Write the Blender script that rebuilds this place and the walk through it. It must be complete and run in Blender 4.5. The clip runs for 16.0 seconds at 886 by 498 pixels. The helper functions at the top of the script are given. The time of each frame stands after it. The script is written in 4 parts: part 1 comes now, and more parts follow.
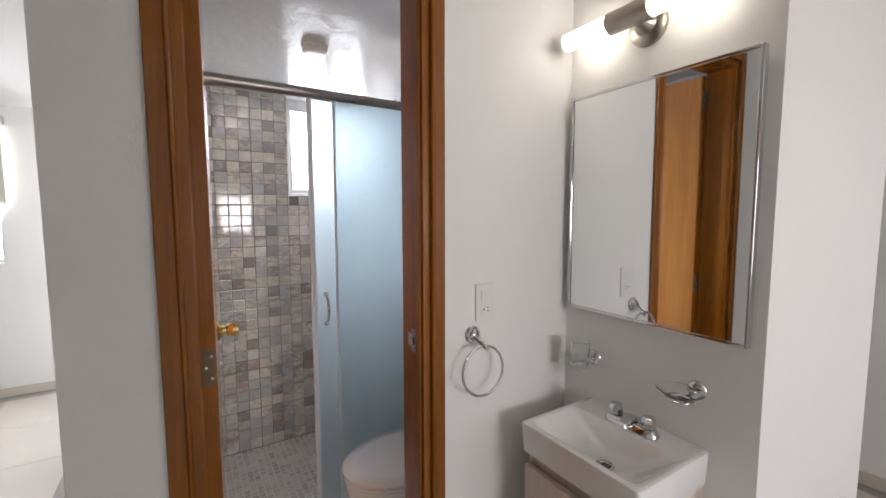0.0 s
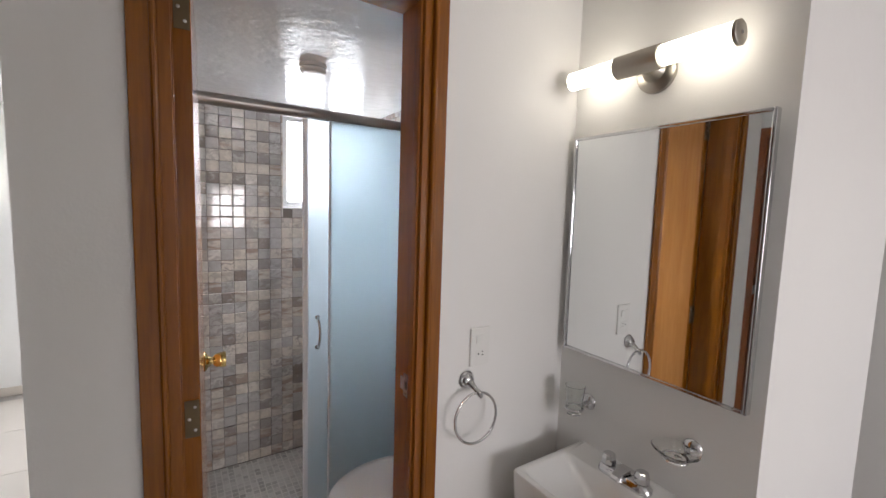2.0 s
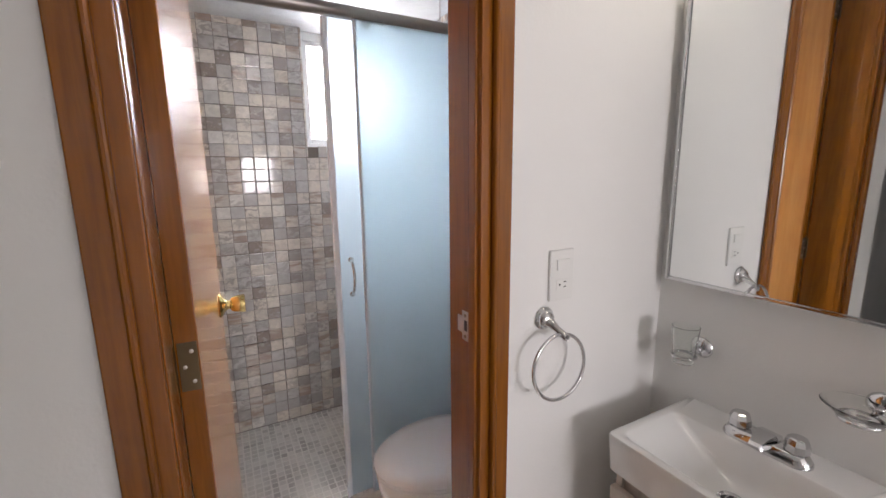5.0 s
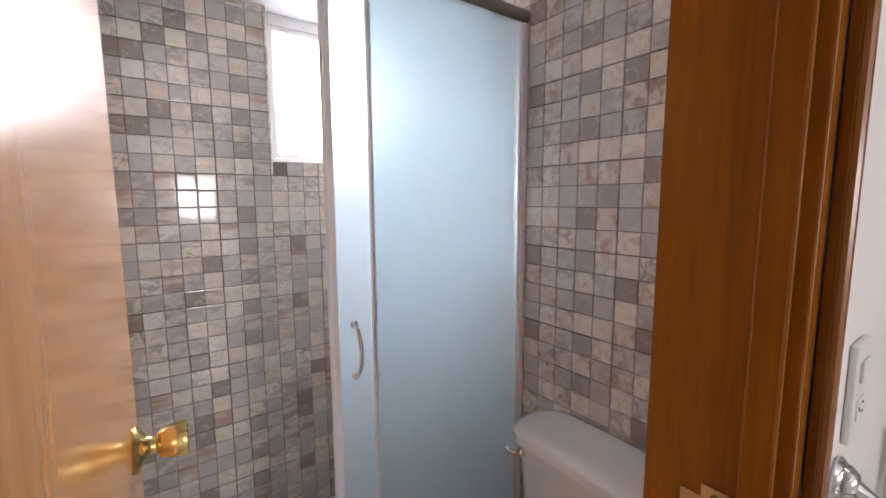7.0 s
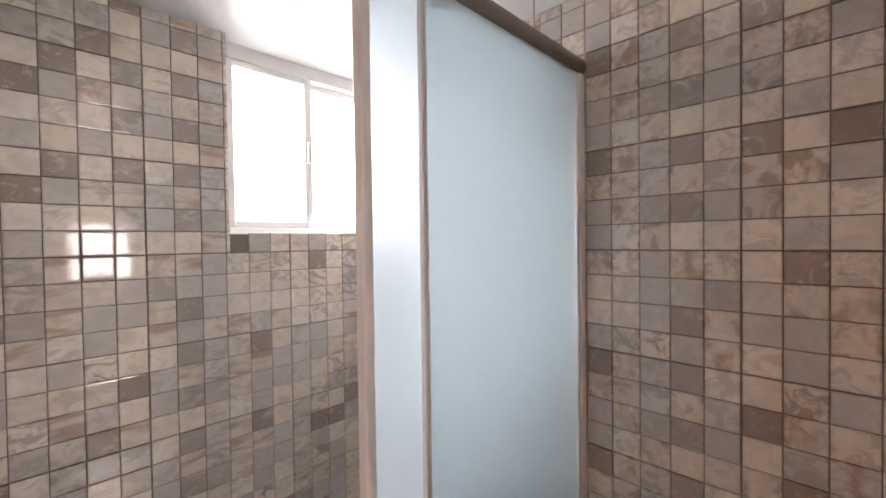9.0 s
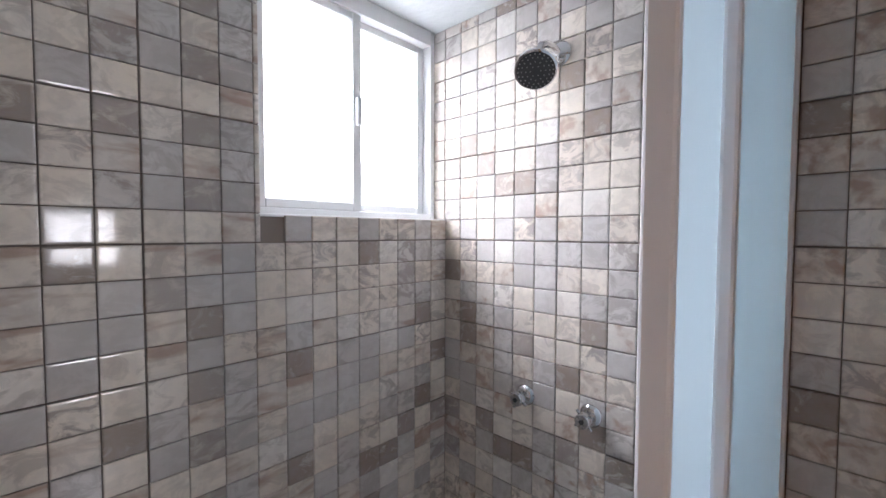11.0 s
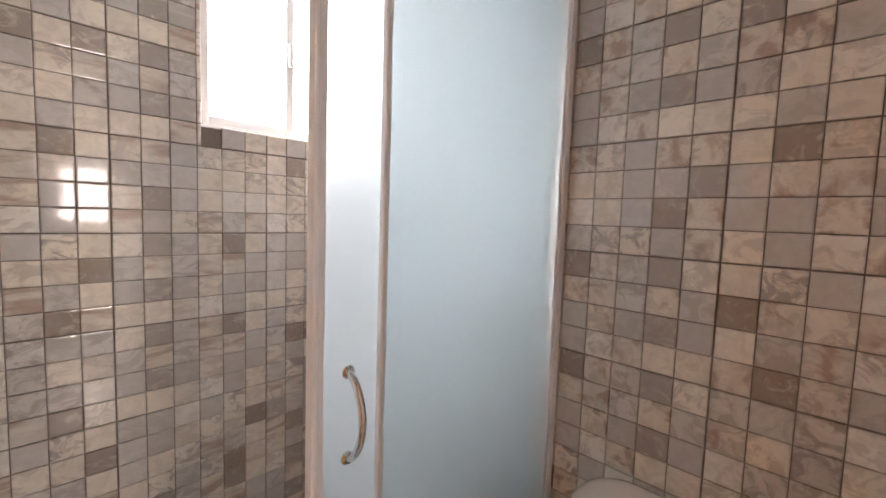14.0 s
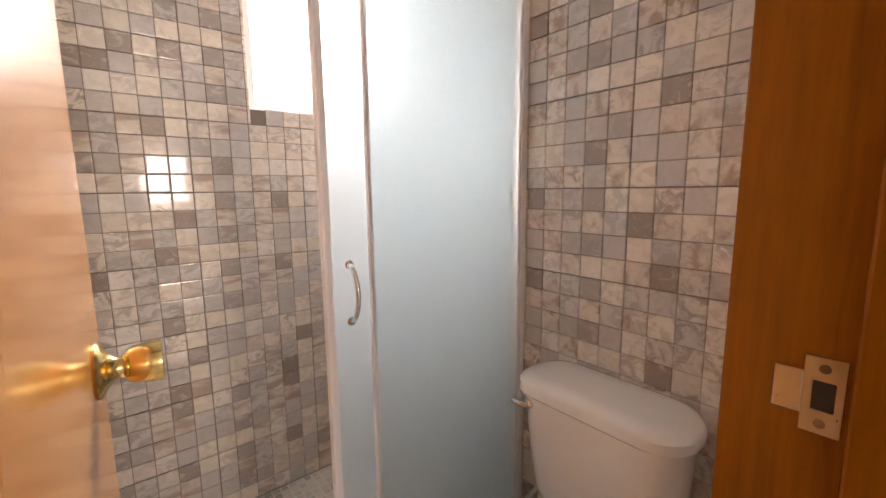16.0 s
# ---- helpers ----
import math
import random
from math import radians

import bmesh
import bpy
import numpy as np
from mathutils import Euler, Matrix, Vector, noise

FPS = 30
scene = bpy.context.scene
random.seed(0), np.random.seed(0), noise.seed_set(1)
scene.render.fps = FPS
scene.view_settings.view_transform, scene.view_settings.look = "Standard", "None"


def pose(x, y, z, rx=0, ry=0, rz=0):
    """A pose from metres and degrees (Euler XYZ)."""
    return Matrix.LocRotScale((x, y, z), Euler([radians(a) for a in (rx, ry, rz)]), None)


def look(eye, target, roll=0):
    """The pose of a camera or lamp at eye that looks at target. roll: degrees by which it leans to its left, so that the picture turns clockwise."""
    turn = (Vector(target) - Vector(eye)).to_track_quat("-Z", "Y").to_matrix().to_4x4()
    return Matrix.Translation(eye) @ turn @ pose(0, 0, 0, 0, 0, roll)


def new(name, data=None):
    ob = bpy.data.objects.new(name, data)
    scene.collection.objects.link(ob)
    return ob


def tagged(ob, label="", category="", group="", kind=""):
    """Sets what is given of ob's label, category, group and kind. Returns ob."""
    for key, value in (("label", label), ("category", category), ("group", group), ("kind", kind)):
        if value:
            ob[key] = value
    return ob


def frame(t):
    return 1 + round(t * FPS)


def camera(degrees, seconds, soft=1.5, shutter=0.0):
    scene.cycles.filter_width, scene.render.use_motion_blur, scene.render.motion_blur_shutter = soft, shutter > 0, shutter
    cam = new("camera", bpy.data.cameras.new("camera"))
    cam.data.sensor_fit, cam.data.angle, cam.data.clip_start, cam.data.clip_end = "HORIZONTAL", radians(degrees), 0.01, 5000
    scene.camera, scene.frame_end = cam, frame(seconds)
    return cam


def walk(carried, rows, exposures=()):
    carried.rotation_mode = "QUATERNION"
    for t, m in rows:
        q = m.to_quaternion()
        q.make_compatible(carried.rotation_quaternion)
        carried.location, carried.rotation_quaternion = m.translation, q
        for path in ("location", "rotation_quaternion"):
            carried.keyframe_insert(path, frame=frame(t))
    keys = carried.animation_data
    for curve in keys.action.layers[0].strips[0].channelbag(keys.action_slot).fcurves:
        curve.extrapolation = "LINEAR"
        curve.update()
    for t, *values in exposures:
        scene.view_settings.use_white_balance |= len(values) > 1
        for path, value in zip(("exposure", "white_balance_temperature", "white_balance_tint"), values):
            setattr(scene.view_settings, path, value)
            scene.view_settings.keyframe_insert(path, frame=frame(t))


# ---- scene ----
cam = camera(94.0, 16.0)
METRES, EYE, TURN = 3.3, 1.456, -31.9
ROWS = [
    (0.0, 0.0, 0.0, 0.0, -0.01, -4.93, 0.08),
    (0.5, 0.005, 0.0063, 0.0216, -0.15, -3.49, -0.47),
    (1.0, 0.0036, 0.0102, 0.0375, -0.04, -2.87, -1.39),
    (1.5, 0.0001, 0.0128, 0.0455, -0.35, -3.47, -1.92),
    (2.0, -0.0026, 0.0135, 0.0404, -0.64, -5.48, -1.82),
    (2.5, -0.0028, 0.015, 0.0268, -0.9, -8.04, -1.27),
    (3.0, -0.0049, 0.0197, 0.0134, -0.99, -10.35, -0.57),
    (3.5, -0.0064, 0.0251, 0.0003, -0.35, -11.79, 0.12),
    (4.0, -0.0054, 0.0304, -0.0097, 1.32, -11.97, 0.59),
    (4.5, -0.0041, 0.065, -0.0127, 3.95, -11.14, 0.59),
    (7.0, -0.1157, 0.2511, -0.0161, -3.94, -6.66, 0.27),
    (7.5, -0.129, 0.2938, -0.0108, -6.43, -5.81, 0.75),
    (8.0, -0.1499, 0.3236, 0.0057, -10.39, -3.45, 0.8),
    (8.5, -0.171, 0.3499, 0.0258, -13.6, -1.39, 0.84),
    (9.0, -0.1866, 0.3721, 0.0233, -13.22, -0.98, 0.73),
    (11.5, -0.2461, 0.5044, 0.0224, -14.88, -3.64, -1.0),
    (12.0, -0.2478, 0.5041, -0.0129, -15.42, -7.95, -3.5),
    (12.5, -0.2443, 0.4913, -0.0439, -15.57, -9.53, -6.18),
    (13.0, -0.2208, 0.4581, -0.0456, -14.87, -7.0, -5.05),
    (13.5, -0.1914, 0.4175, -0.0396, -16.52, -5.28, -2.25),
    (14.0, -0.1663, 0.3786, -0.0393, -13.24, -4.36, -1.93),
    (14.5, -0.1573, 0.3565, -0.0352, -10.02, -3.77, -0.97),
    (15.0, -0.1422, 0.3232, -0.0361, -9.47, -3.97, -0.46),
    (15.5, -0.1312, 0.2856, -0.0413, -8.84, -5.84, 0.19),
    (16.0, -0.1322, 0.2749, -0.0606, -6.97, -8.12, 0.62),
]
EXPOSURES = [(0.0, 0.08, 6350, 12), (1.5, 0.0, 6350, 12), (3.5, 0.1, 6350, 12), (4.5, 0.3, 6350, 13), (7.0, 0.4, 6500, 16), (8.0, 0.5, 6450, 14), (9.0, 0.2, 7100, 18), (11.3, -0.4, 6000, 12), (12.5, -0.02, 6000, 12), (13.4, 0.3, 7100, 17), (14.5, 0.35, 7500, 19), (15.5, 0.5, 8200, 23), (16.0, 0.65, 8200, 22)]
walk(cam, [(t, pose(0, 0, EYE, 0, 0, TURN) @ pose(METRES * x, METRES * y, METRES * z, 90 + pitch, roll, yaw)) for t, x, y, z, yaw, pitch, roll in ROWS], EXPOSURES)

# ---- plan, in metres ----
R = 1.142          # wall with the mirror and, behind the door wall, the toilet
D = 1.0            # front face of the door wall
DI = 1.11          # its face inside the bathroom
FAR = 2.70         # shower wall with the window
LB = -0.075        # bathroom wall behind the door
CORNER = -0.216    # end of the door wall at the passage
CEIL_B = 2.165     # bathroom ceiling
CEIL_H = 2.285     # hall ceiling
NICHE = 0.402      # end of the vanity niche
BED = 4.55         # bedroom's far wall
BACK = -2.9        # hall's back wall
WEST = -1.05       # passage wall
EAST = 3.04
TRACK = 1.878      # line of the shower screen
SILL = 1.568       # bottom of the shower window
WIN_X = 0.555

# ---- world and lights ----
world = bpy.data.worlds.new("sky")
scene.world = world
world.use_nodes = True
sky = world.node_tree.nodes.new("ShaderNodeTexSky")
sky.sky_type, sky.sun_disc, sky.sun_elevation, sky.sun_rotation = "NISHITA", False, radians(50), radians(120)
world.node_tree.links.new(sky.outputs[0], world.node_tree.nodes["Background"].inputs[0])
world.node_tree.nodes["Background"].inputs[1].default_value = 0.1


def window_light(name, m, width, height, power, color, spread=180):
    lamp = bpy.data.lights.new(name, "AREA")
    lamp.shape, lamp.size, lamp.size_y, lamp.energy, lamp.color = "RECTANGLE", width, height, power, color
    lamp.spread = radians(spread)
    ob = new(name, lamp)
    ob.matrix_world = m
    return ob


# a lamp's face looks along its -z
window_light("shower_window_light", look((1.02, FAR + 0.50, 2.14), (0.62, 1.95, 1.05)), 0.90, 0.80, 101, (0.98, 0.96, 1.0), 125)
window_light("hall_window_light", pose(0.82, BACK - 0.05, 1.47, 90, 0, 0), 0.66, 0.66, 38, (1.0, 0.96, 0.96))
# Made-up wide window out of view, added to fill the hall with light.
window_light("added_wide_window_light", pose(2.1, BACK - 0.05, 1.4, 90, 0, 0), 1.2, 1.1, 9, (1.0, 0.96, 0.95))
# Assumed side window out of view, added to light the niche's end wall.
window_light("assumed_side_window_light", pose(EAST + 0.05, -0.75, 1.4, 90, 0, 90), 1.3, 1.2, 2.0, (1.0, 0.95, 1.0))
window_light("bedroom_window_light", pose(-1.75, BED + 0.12, 1.5, -90, 0, 0), 1.0, 1.0, 34, (0.96, 0.96, 1.0))


# ---- materials ----
def graph(name):
    m = bpy.data.materials.new(name)
    m.use_nodes = True
    n = m.node_tree.nodes
    return m, n, m.node_tree.links, n["Principled BSDF"]


def value(n, links, op, a, b=None, c=None):
    node = n.new("ShaderNodeMath")
    node.operation = op
    for i, v in enumerate((a, b, c)):
        if v is None:
            continue
        if isinstance(v, (int, float)):
            node.inputs[i].default_value = v
        else:
            links.new(v, node.inputs[i])
    return node.outputs[0]


def noise_tex(n, links, coord, scale, detail=4.0, rough=0.55, distortion=0.0):
    node = n.new("ShaderNodeTexNoise")
    links.new(coord, node.inputs["Vector"])
    node.inputs["Scale"].default_value, node.inputs["Detail"].default_value = scale, detail
    node.inputs["Roughness"].default_value, node.inputs["Distortion"].default_value = rough, distortion
    return node.outputs["Fac"]


def ramp(n, links, fac, stops):
    node = n.new("ShaderNodeValToRGB")
    links.new(fac, node.inputs[0])
    e = node.color_ramp.elements
    while len(e) < len(stops):
        e.new(0.5)
    for item, (p, c) in zip(e, stops):
        item.position, item.color = p, (*c, 1)
    return node.outputs[0]


def mix(n, links, fac, a, b, blend="MIX"):
    node = n.new("ShaderNodeMix")
    node.data_type, node.blend_type = "RGBA", blend
    for sock, v in ((node.inputs[0], fac), (node.inputs[6], a), (node.inputs[7], b)):
        if isinstance(v, (int, float)):
            sock.default_value = v
        elif isinstance(v, tuple):
            sock.default_value = (*v, 1)
        else:
            links.new(v, sock)
    return node.outputs[2]


def bump(n, links, bsdf, height, strength, distance=0.002):
    node = n.new("ShaderNodeBump")
    node.inputs["Strength"].default_value, node.inputs["Distance"].default_value = strength, distance
    links.new(height, node.inputs["Height"])
    links.new(node.outputs[0], bsdf.inputs["Normal"])


def position(n):
    return n.new("ShaderNodeNewGeometry").outputs["Position"]


def local(n):
    return n.new("ShaderNodeTexCoord").outputs["Object"]


def surface(name, color, rough=0.5, metal=0.0, grain=60.0, vary=0.06, relief=0.0, coat=0.0, stretch=None):
    """A plain surface with a fine grain and broad faint stains."""
    m, n, links, b = graph(name)
    co = local(n)
    if stretch:
        sc = n.new("ShaderNodeMapping")
        sc.inputs["Scale"].default_value = stretch
        links.new(co, sc.inputs["Vector"])
        co = sc.outputs[0]
    fine, broad = noise_tex(n, links, co, grain), noise_tex(n, links, co, grain / 14, 3)
    dark = tuple(c * (1 - vary) for c in color)
    light = tuple(min(1, c * (1 + vary)) for c in color)
    col = mix(n, links, broad, dark, light)
    links.new(col, b.inputs["Base Color"])
    b.inputs["Metallic"].default_value = metal
    b.inputs["Coat Weight"].default_value = coat
    links.new(value(n, links, "MULTIPLY_ADD", fine, 0.12, rough - 0.06), b.inputs["Roughness"])
    if relief:
        bump(n, links, b, fine, relief, 0.001)
    return m


def plaster_material(name, color, rough, relief, grit=1.0):
    m, n, links, b = graph(name)
    co = position(n)
    broad, mid, fine = noise_tex(n, links, co, 1.6, 3), noise_tex(n, links, co, 14, 4), noise_tex(n, links, co, 160, 3)
    col = mix(n, links, broad, tuple(c * 0.95 for c in color), color)
    links.new(col, b.inputs["Base Color"])
    b.inputs["Roughness"].default_value = rough
    h = value(n, links, "MULTIPLY_ADD", mid, 3.0, value(n, links, "MULTIPLY", fine, grit))
    bump(n, links, b, h, relief, 0.0015)
    return m


def wood_material(name, dark, light, rough, coat, axis=2, knots=False):
    m, n, links, b = graph(name)
    co = local(n)
    sc = n.new("ShaderNodeMapping")
    scale = [14.0, 14.0, 14.0]
    scale[axis] = 0.9
    sc.inputs["Scale"].default_value = scale
    links.new(co, sc.inputs["Vector"])
    g1 = noise_tex(n, links, sc.outputs[0], 1.0, 5, 0.6, 1.6 if knots else 0.5)
    g2 = noise_tex(n, links, sc.outputs[0], 9.0, 4, 0.6, 0.2)
    mixed = value(n, links, "MULTIPLY_ADD", g2, 0.35, value(n, links, "MULTIPLY", g1, 0.65))
    links.new(ramp(n, links, mixed, [(0.3, dark), (0.48, tuple((a + c) / 2 for a, c in zip(dark, light))), (0.68, light)]), b.inputs["Base Color"])
    b.inputs["Roughness"].default_value = rough
    b.inputs["Coat Weight"].default_value, b.inputs["Coat Roughness"].default_value = coat, 0.12
    bump(n, links, b, g2, 0.12, 0.0008)
    return m


CW, CH = 0.0657, 0.0627   # one square of the wall tile's relief; six by four squares make a tile


def tile_material(name, axis, u0, z0):
    """Glazed wall tile: greige marble squares, the print repeating from tile to tile."""
    m, n, links, b = graph(name)
    co = position(n)
    sep = n.new("ShaderNodeSeparateXYZ")
    links.new(co, sep.inputs[0])
    cu = value(n, links, "FLOOR", value(n, links, "DIVIDE", value(n, links, "SUBTRACT", sep.outputs[axis], u0), CW))
    cv = value(n, links, "FLOOR", value(n, links, "DIVIDE", value(n, links, "SUBTRACT", sep.outputs[2], z0), CH))
    tu, tv = value(n, links, "FLOOR", value(n, links, "DIVIDE", cu, 6.0)), value(n, links, "FLOOR", value(n, links, "DIVIDE", cv, 4.0))
    tile = n.new("ShaderNodeCombineXYZ")
    links.new(tu, tile.inputs[0]), links.new(tv, tile.inputs[1])
    w = n.new("ShaderNodeTexWhiteNoise")
    links.new(tile.outputs[0], w.inputs["Vector"])
    design = value(n, links, "FLOOR", value(n, links, "MULTIPLY", w.outputs["Value"], 5.0))
    key = n.new("ShaderNodeCombineXYZ")
    links.new(value(n, links, "FLOORED_MODULO", cu, 6.0), key.inputs[0])
    links.new(value(n, links, "FLOORED_MODULO", cv, 4.0), key.inputs[1])
    links.new(design, key.inputs[2])
    w2 = n.new("ShaderNodeTexWhiteNoise")
    links.new(key.outputs[0], w2.inputs["Vector"])
    base = ramp(n, links, w2.outputs["Value"], [(0.0, (0.29, 0.235, 0.195)), (0.08, (0.35, 0.30, 0.26)), (0.13, (0.52, 0.495, 0.475)), (0.38, (0.61, 0.59, 0.57)),
                                               (0.50, (0.70, 0.635, 0.555)), (0.80, (0.79, 0.72, 0.63)), (1.0, (0.79, 0.76, 0.715))])
    shift = n.new("ShaderNodeVectorMath")
    shift.operation = "MULTIPLY_ADD"
    links.new(w2.outputs["Color"], shift.inputs[0])
    shift.inputs[1].default_value = (7, 7, 7)
    links.new(co, shift.inputs[2])
    cloud = noise_tex(n, links, shift.outputs[0], 20, 5, 0.6, 1.0)
    slant = n.new("ShaderNodeMapping")
    slant.inputs["Rotation"].default_value, slant.inputs["Scale"].default_value = (0.8, 0.75, 0.7), (19, 24, 28)
    links.new(shift.outputs[0], slant.inputs["Vector"])
    marble = noise_tex(n, links, slant.outputs[0], 1.0, 6, 0.62, 1.1)
    split = n.new("ShaderNodeSeparateColor")
    links.new(w2.outputs["Color"], split.inputs[0])
    share = value(n, links, "MULTIPLY_ADD", value(n, links, "POWER", split.outputs[1], 2.2), 0.75, 0.17)
    grey = value(n, links, "MULTIPLY", ramp(n, links, marble, [(0.46, (0, 0, 0)), (0.58, (1, 1, 1))]), share)
    col = mix(n, links, grey, base, (0.33, 0.29, 0.265))
    pale = value(n, links, "MULTIPLY", ramp(n, links, marble, [(0.30, (1, 1, 1)), (0.47, (0, 0, 0))]), value(n, links, "MULTIPLY_ADD", value(n, links, "LESS_THAN", w2.outputs["Value"], 0.13), 0.4, value(n, links, "MULTIPLY", share, 0.6)))
    col = mix(n, links, pale, col, (0.68, 0.64, 0.59))
    col = mix(n, links, value(n, links, "MULTIPLY", ramp(n, links, cloud, [(0.42, (0, 0, 0)), (0.70, (1, 1, 1))]), 0.3), col, (0.42, 0.39, 0.37))
    # rust-brown streaks across a few squares
    rusty = value(n, links, "LESS_THAN", value(n, links, "ABSOLUTE", value(n, links, "SUBTRACT", w2.outputs["Value"], 0.5)), 0.07)
    streak = n.new("ShaderNodeMapping")
    streak.inputs["Rotation"].default_value, streak.inputs["Scale"].default_value = (0.7, 0.6, 0.5), (6, 26, 26)
    links.new(shift.outputs[0], streak.inputs["Vector"])
    rf = ramp(n, links, noise_tex(n, links, streak.outputs[0], 1.0, 3, 0.5, 0.4), [(0.50, (0, 0, 0)), (0.64, (0.75, 0.75, 0.75))])
    col = mix(n, links, value(n, links, "MULTIPLY", rf, rusty), col, (0.36, 0.25, 0.19))
    links.new(col, b.inputs["Base Color"])
    links.new(value(n, links, "MULTIPLY_ADD", cloud, 0.07, 0.035), b.inputs["Roughness"])
    bump(n, links, b, noise_tex(n, links, co, 30, 2), 0.05, 0.002)
    return m


WALL_PAINT = plaster_material("white_wall_paint", (0.86, 0.845, 0.82), 0.55, 0.25)
CEILING_PAINT = plaster_material("gloss_ceiling_paint", (0.68, 0.71, 0.72), 0.10, 0.9, 0.25)
HALL_CEILING = plaster_material("ceiling_paint", (0.82, 0.81, 0.79), 0.6, 0.2)
GROUT = surface("tile_grout", (0.20, 0.165, 0.14), 0.7, grain=90, relief=0.2)
TILE_X = tile_material("glazed_tile_along_x", 0, 0.347, 1.257)
TILE_Y = tile_material("glazed_tile_along_y", 1, 1.530, 1.257)
FRAME_WOOD = wood_material("varnished_frame_wood", (0.155, 0.046, 0.002), (0.33, 0.110, 0.005), 0.27, 0.2)
DOOR_WOOD = wood_material("varnished_door_veneer", (0.42, 0.165, 0.04), (0.58, 0.265, 0.075), 0.2, 0.7, knots=True)
RED_WOOD = wood_material("dark_frame_wood", (0.15, 0.036, 0.006), (0.29, 0.075, 0.012), 0.3, 0.5)
PALE_WOOD = wood_material("bleached_oak_laminate", (0.52, 0.43, 0.36), (0.72, 0.64, 0.56), 0.45, 0.1)
CERAMIC = surface("white_glazed_ceramic", (0.83, 0.825, 0.81), 0.07, grain=20, vary=0.015, coat=0.8)
CHROME = surface("chrome", (0.66, 0.66, 0.67), 0.08, 1.0, grain=40, vary=0.02)
NICKEL = surface("brushed_nickel", (0.42, 0.39, 0.34), 0.34, 1.0, grain=120, vary=0.06, stretch=(1, 0.05, 1))
BRASS = surface("polished_brass", (0.74, 0.58, 0.25), 0.16, 1.0, grain=60, vary=0.05)
OLD_BRASS = surface("dull_brass", (0.19, 0.145, 0.085), 0.5, 1.0, grain=80, vary=0.2)
STEEL = surface("zinc_steel", (0.62, 0.60, 0.57), 0.3, 1.0, grain=80, vary=0.1)
ALUMINIUM = surface("anodised_aluminium", (0.82, 0.835, 0.87), 0.30, 0.0, grain=100, vary=0.01)
POLISHED = surface("polished_aluminium", (0.80, 0.80, 0.82), 0.13, 1.0, grain=100, vary=0.03, stretch=(1, 1, 0.02))
RAIL_ALU = surface("dark_anodised_rail", (0.34, 0.31, 0.29), 0.38, 1.0, grain=100, vary=0.05, stretch=(0.02, 1, 1))
WINDOW_ALU = surface("white_window_aluminium", (0.74, 0.75, 0.75), 0.4, 0.0, grain=60, vary=0.03)
SEAT_PLASTIC = surface("glossy_white_seat", (0.82, 0.82, 0.82), 0.14, grain=25, vary=0.01, coat=0.4)
PLASTIC = surface("white_plastic", (0.80, 0.79, 0.76), 0.35, grain=40, vary=0.02)
BLACK = surface("black_rubber", (0.02, 0.02, 0.02), 0.5, grain=80, vary=0.2)
FLOOR_GROUT = surface("grey_floor_grout", (0.36, 0.33, 0.30), 0.8, grain=90, relief=0.2)
MOSAIC_GROUT = surface("pale_mosaic_grout", (0.74, 0.72, 0.68), 0.6, grain=120, relief=0.2)
KERB = surface("white_marble_kerb", (0.66, 0.65, 0.63), 0.28, grain=35, vary=0.12)
BASE_TILE = surface("beige_floor_tile", (0.62, 0.56, 0.49), 0.3, grain=20, vary=0.08)
CREAM_TILE = surface("cream_porcelain_tile", (0.66, 0.61, 0.55), 0.16, grain=16, vary=0.09)
BLIND = surface("cream_roller_blind", (0.62, 0.60, 0.50), 0.7, grain=200, vary=0.05)


def mirror_material():
    m, n, links, b = graph("mirror_glass")
    b.inputs["Base Color"].default_value, b.inputs["Metallic"].default_value, b.inputs["Roughness"].default_value = (0.86, 0.88, 0.88, 1), 1.0, 0.02
    return m


def glass_material(name, color, rough, ior=1.45, weight=1.0):
    m, n, links, b = graph(name)
    b.inputs["Base Color"].default_value = (*color, 1)
    b.inputs["Roughness"].default_value, b.inputs["IOR"].default_value = rough, ior
    b.inputs["Transmission Weight"].default_value = weight
    return m


def mosaic_material():
    """Floor mosaic print: small grey and cream stones, washed out in patches."""
    m, n, links, b = graph("mosaic_floor_tile")
    co = position(n)
    isl = n.new("ShaderNodeNewGeometry").outputs["Random Per Island"]
    stone = ramp(n, links, isl, [(0.0, (0.42, 0.40, 0.375)), (0.3, (0.53, 0.51, 0.48)), (0.7, (0.64, 0.615, 0.58)), (1.0, (0.74, 0.72, 0.68))])
    wash = ramp(n, links, noise_tex(n, links, co, 7, 3), [(0.45, (0, 0, 0)), (0.62, (0.8, 0.8, 0.8))])
    col = mix(n, links, wash, stone, (0.75, 0.73, 0.69))
    col = mix(n, links, value(n, links, "MULTIPLY", noise_tex(n, links, co, 140, 3), 0.25), col, (0.3, 0.28, 0.26))
    links.new(col, b.inputs["Base Color"])
    b.inputs["Roughness"].default_value = 0.42
    return m


def backdrop_material():
    m, n, links, b = graph("overcast_daylight")
    b.inputs["Base Color"].default_value = (0, 0, 0, 1)
    b.inputs["Emission Color"].default_value, b.inputs["Emission Strength"].default_value = (0.95, 0.98, 1.0, 1), 3.0
    return m


MOSAIC = mosaic_material()
DAYLIGHT = backdrop_material()
MIRROR = mirror_material()
CLEAR = glass_material("clear_glass", (0.97, 0.99, 0.98), 0.02)


